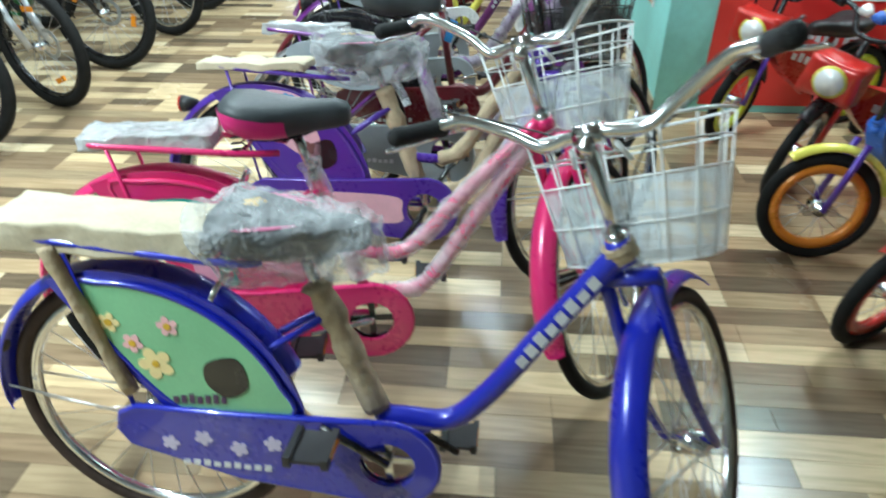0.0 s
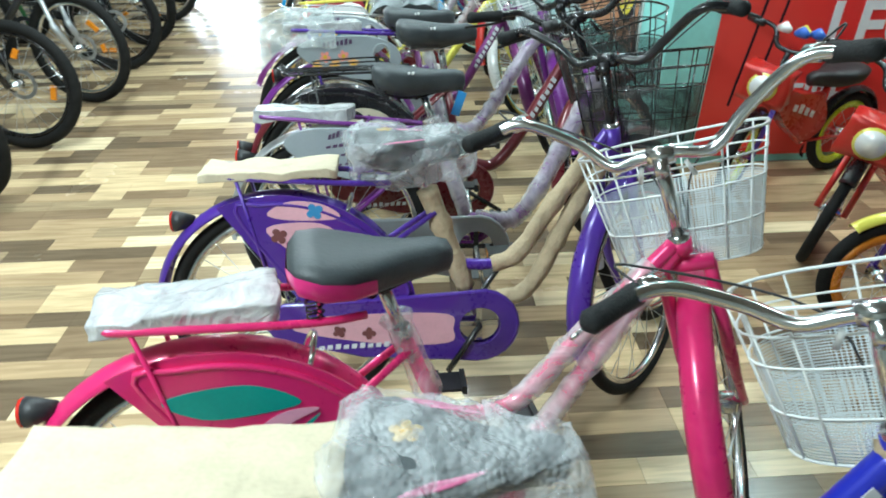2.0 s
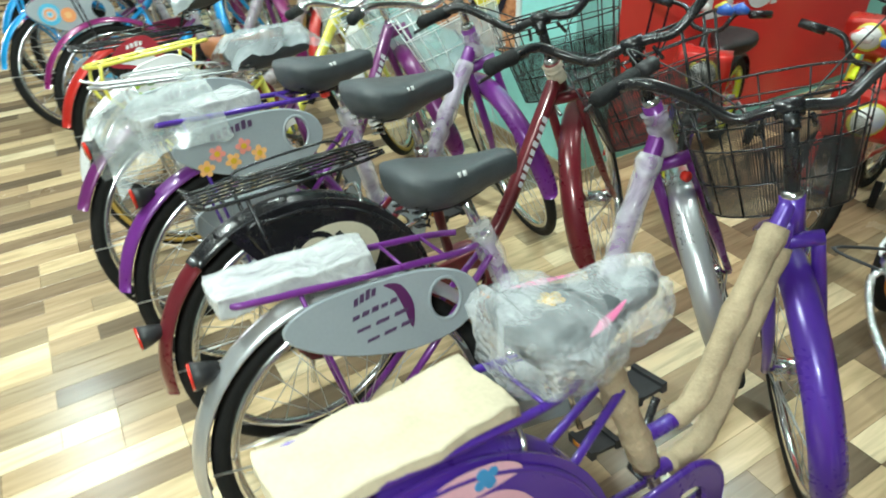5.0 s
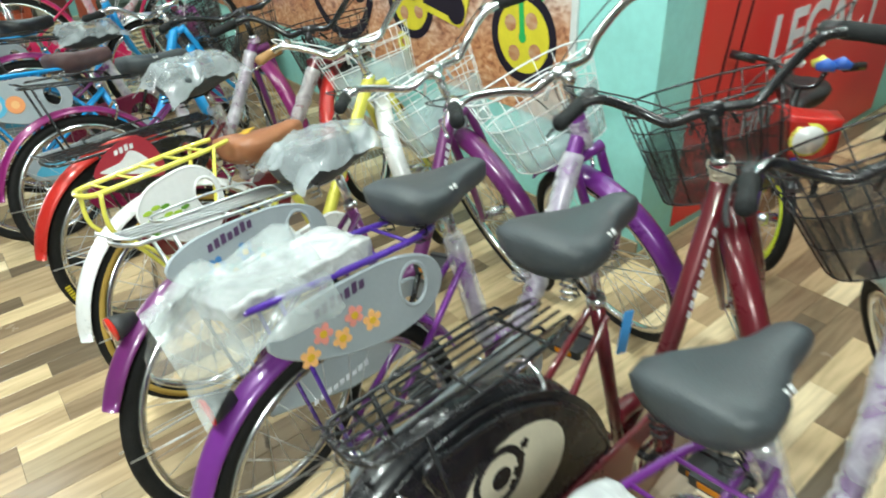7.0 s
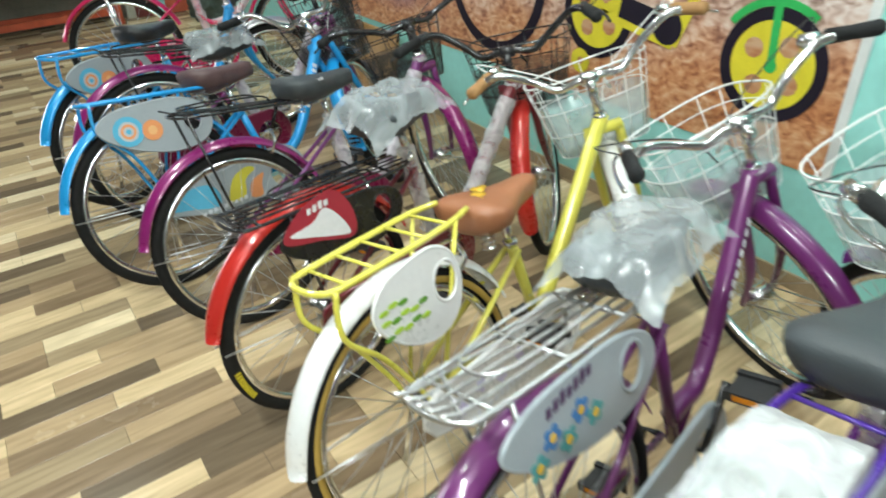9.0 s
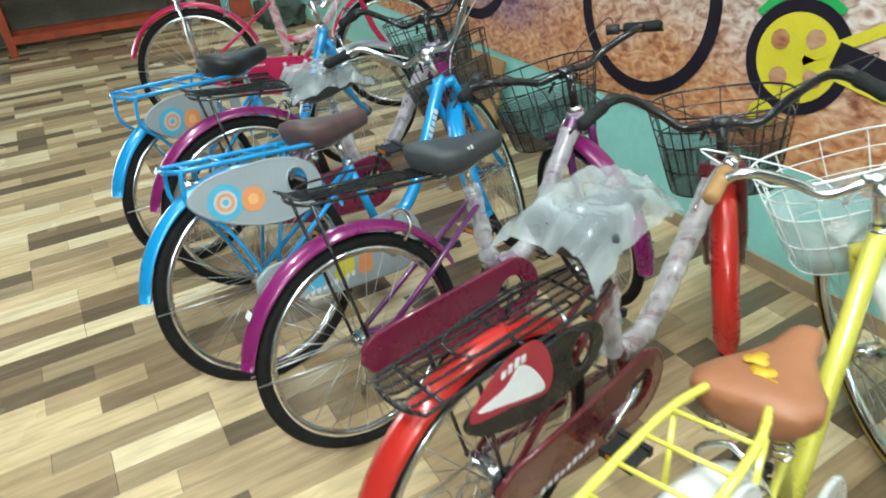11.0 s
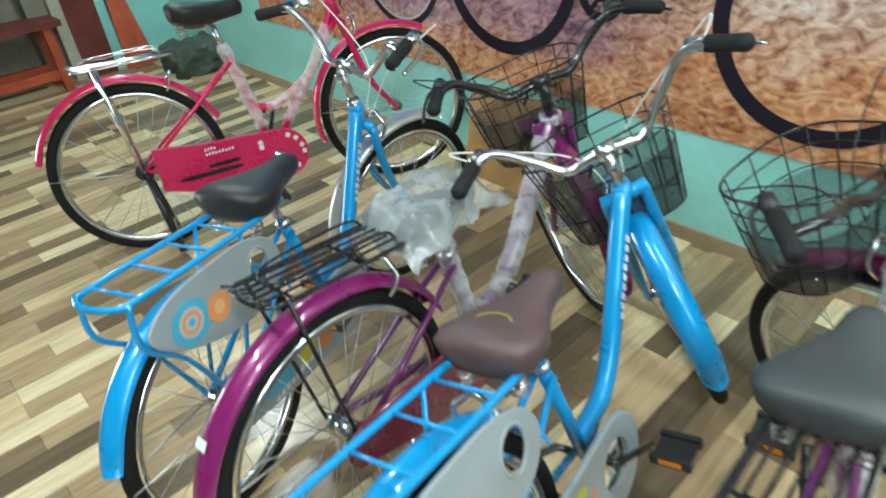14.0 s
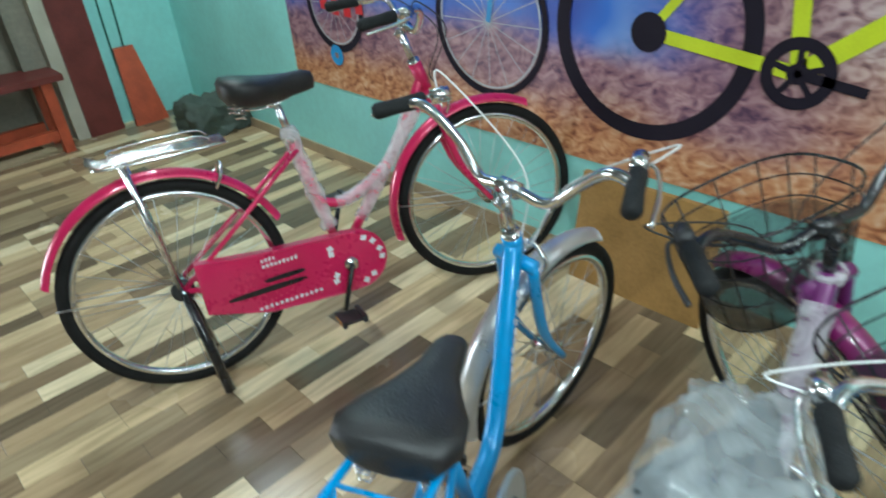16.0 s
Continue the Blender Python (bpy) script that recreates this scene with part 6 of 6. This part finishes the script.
# ---------------------------------------------------------------- far end
bench = tagged(new("wooden_bench"), "red-brown painted wooden bench against the far wall", "bench")
bench.location = (-0.55, NY - 0.12, 0)
for px in (-0.75, 0.65):
    for py in (-0.12, 0.12):
        part("leg", Shape().box((px, py, 0.22), (0.06, 0.06, 0.44)), ORANGEWOOD, bench, smooth=False)
part("rail", Shape().box((-0.05, -0.12, 0.12), (1.34, 0.035, 0.06)), ORANGEWOOD, bench, smooth=False)
part("rail", Shape().box((-0.05, 0.12, 0.12), (1.34, 0.035, 0.06)), ORANGEWOOD, bench, smooth=False)
part("seat_board", Shape().box((-0.05, 0, 0.46), (1.6, 0.34, 0.04)), REDWOOD, bench, smooth=False)
sack = tagged(new("crumpled_sack", lumpy_box((0, 0, 0), (0.6, 0.34, 0.16), 4, 0.06).mesh("crumpled_sack", mat("white_sackcloth", (0.62, 0.62, 0.6), 0.8, 0, 0, 0.15, 8, 0.5, 20))), "crumpled white sack on the floor", "sack")
sack.location = (-1.75, NY - 0.2, 0.09)
board = tagged(new("orange_board", Shape().add([(-0.11, 0, 0), (0.12, 0, 0), (0.06, 0.12, 0.5), (-0.07, 0.12, 0.5), (-0.11, 0.03, 0), (0.12, 0.03, 0), (0.06, 0.15, 0.5), (-0.07, 0.15, 0.5)], [(0, 1, 2, 3), (7, 6, 5, 4), (0, 4, 5, 1), (1, 5, 6, 2), (2, 6, 7, 3), (3, 7, 4, 0)]).mesh("orange_board", ORANGEWOOD, False)), "worn orange wooden board leaning on the wall", "board")
board.location = (0.68, NY - 0.16, 0)
cord = tagged(new("hanging_cord", Shape().tube(spline([(0.6, NY - 0.02, 1.9), (0.61, NY - 0.025, 1.2), (0.6, NY - 0.03, 0.5), (0.62, NY - 0.05, 0.1), (0.68, NY - 0.03, 0.5), (0.7, NY - 0.02, 1.2), (0.7, NY - 0.02, 1.9)], 6), 0.006, 6).mesh("hanging_cord", mat("green_cord", (0.02, 0.09, 0.07), 0.6))), "dark green cord hanging on the wall", "cord")
bundle = tagged(new("folded_cloth", lumpy_box((0, 0, 0), (0.42, 0.3, 0.2), 9, 0.05).mesh("folded_cloth", mat("dark_cloth", (0.08, 0.1, 0.085), 0.85, 0, 0, 0.3, 8, 0.4, 20))), "dark grey-green folded cloth on the floor by the wall", "cloth")
bundle.location = (0.92, 9.55, 0.11)
plank = tagged(new("wooden_board", Shape().add([(0, -0.27, 0), (0, 0.27, 0), (0.075, 0.27, 0.42), (0.075, -0.27, 0.42), (0.02, -0.27, 0), (0.02, 0.27, 0), (0.095, 0.27, 0.42), (0.095, -0.27, 0.42)], [(3, 2, 1, 0), (4, 5, 6, 7), (0, 1, 5, 4), (1, 2, 6, 5), (2, 3, 7, 6), (3, 0, 4, 7)]).mesh("wooden_board", mat("varnished_plank", (0.34, 0.19, 0.06), 0.3, 0, 0, 0.4, 6, 0.2, 30), False)), "brown varnished wooden board leaning on the turquoise wall", "board")
plank.location = (WX - 0.13, 6.5, 0)


# ---------------------------------------------------------------- floor strips
def strip_mat(name, island):
    m, nt, b = nodes_of(name)
    n, l = nt.nodes.new, nt.links.new
    src = n("ShaderNodeNewGeometry").outputs["Random Per Island"] if island else n("ShaderNodeObjectInfo").outputs["Random"]
    ramp, tc, mp, grain, mixc = n("ShaderNodeValToRGB"), n("ShaderNodeTexCoord"), n("ShaderNodeMapping"), n("ShaderNodeTexNoise"), n("ShaderNodeMix")
    ramp.color_ramp.interpolation = "CONSTANT"
    tones = [(0.0, (0.68, 0.52, 0.31)), (0.2, (0.47, 0.34, 0.2)), (0.42, (0.27, 0.19, 0.115)), (0.6, (0.17, 0.125, 0.08)), (0.76, (0.37, 0.28, 0.17)), (0.86, (0.8, 0.66, 0.43))]
    while len(ramp.color_ramp.elements) < len(tones):
        ramp.color_ramp.elements.new(0.5)
    for e, (p, c) in zip(ramp.color_ramp.elements, tones):
        e.position, e.color = p, (*c, 1)
    l(src, ramp.inputs[0])
    geo = n("ShaderNodeNewGeometry")
    mp.inputs["Scale"].default_value = (2.2, 26, 1)
    l(geo.outputs["Position"], mp.inputs[0]), l(mp.outputs[0], grain.inputs["Vector"])
    grain.inputs["Scale"].default_value, grain.inputs["Detail"].default_value, grain.inputs["Distortion"].default_value = 1.6, 6, 0.8
    mixc.data_type, mixc.blend_type = "RGBA", "MULTIPLY"
    gr = n("ShaderNodeValToRGB")
    gr.color_ramp.elements[0].position, gr.color_ramp.elements[0].color = 0.3, (0.66, 0.62, 0.58, 1)
    gr.color_ramp.elements[1].position, gr.color_ramp.elements[1].color = 0.62, (1.08, 1.06, 1.04, 1)
    l(grain.outputs["Fac"], gr.inputs[0])
    mixc.inputs["Factor"].default_value = 0.8
    l(ramp.outputs[0], mixc.inputs["A"]), l(gr.outputs[0], mixc.inputs["B"])
    l(mixc.outputs["Result"], b.inputs["Base Color"])
    smear, rr = n("ShaderNodeTexNoise"), n("ShaderNodeMapRange")
    smear.inputs["Scale"].default_value, smear.inputs["Detail"].default_value = 2.5, 5
    l(geo.outputs["Position"], smear.inputs["Vector"])
    rr.inputs["To Min"].default_value, rr.inputs["To Max"].default_value = 0.15, 0.34
    l(smear.outputs["Fac"], rr.inputs["Value"]), l(rr.outputs[0], b.inputs["Roughness"])
    b.inputs["Specular IOR Level"].default_value = 0.5
    return m


STRIP_PART, STRIP_REST = strip_mat("floor_strip", False), strip_mat("floor_strip_far", True)
rng = random.Random(7)
SW, GAP = 0.0857, 0.0012
strips = []
row = 0
yy = -1.8
while yy < NY + 0.38:
    xx = -4.2 + (row % 7 in (1, 4, 6)) * 0.15 - 0.3
    while xx < 3.5:
        ln = rng.choice((0.15, 0.3, 0.3, 0.3, 0.45, 0.6))
        a, b_ = max(xx, -4.2), min(xx + ln, 3.5)
        if b_ - a > 0.03:
            strips.append((a, b_, yy, yy + SW))
        xx += ln
    yy += SW
    row += 1
near = [s for s in strips if -2.0 < (s[0] + s[1]) / 2 < -0.45 and 2.6 < s[2] < 8.4][:300]
chosen = set(near)
shapes = {}
for a, b_, y0, y1 in near:
    key = round(b_ - a, 3)
    if key not in shapes:
        q, h = (b_ - a) / 2 - GAP / 2, SW / 2 - GAP / 2
        v = [(-q, -h, -0.004), (q, -h, -0.004), (q, h, -0.004), (-q, h, -0.004), (-q, -h, -0.0006), (q, -h, -0.0006), (q, h, -0.0006), (-q, h, -0.0006),
             (-q + 0.0008, -h + 0.0008, 0), (q - 0.0008, -h + 0.0008, 0), (q - 0.0008, h - 0.0008, 0), (-q + 0.0008, h - 0.0008, 0)]
        f = [(8, 9, 10, 11)] + [(k, (k + 1) % 4, 4 + (k + 1) % 4, 4 + k) for k in range(4)] + [(4 + k, 4 + (k + 1) % 4, 8 + (k + 1) % 4, 8 + k) for k in range(4)]
        shapes[key] = mesh_of("floor_strip", v, f, STRIP_PART, False)
    ob = new("floor_strip", shapes[key])
    ob.parent = floor
    ob.location = ((a + b_) / 2, (y0 + y1) / 2, 0)
rest = Shape()
for s in strips:
    if s in chosen:
        continue
    a, b_, y0, y1 = s[0] + GAP / 2, s[1] - GAP / 2, s[2] + GAP / 2, s[3] - GAP / 2
    rest.add([(a, y0, -0.004), (b_, y0, -0.004), (b_, y1, -0.004), (a, y1, -0.004), (a, y0, 0), (b_, y0, 0), (b_, y1, 0), (a, y1, 0)], [(4, 5, 6, 7), (0, 1, 5, 4), (1, 2, 6, 5), (2, 3, 7, 6), (3, 0, 4, 7)])
far_strips = part("floor_strips", rest, STRIP_REST, floor, smooth=False)
far_strips["kind"] = "stuff"
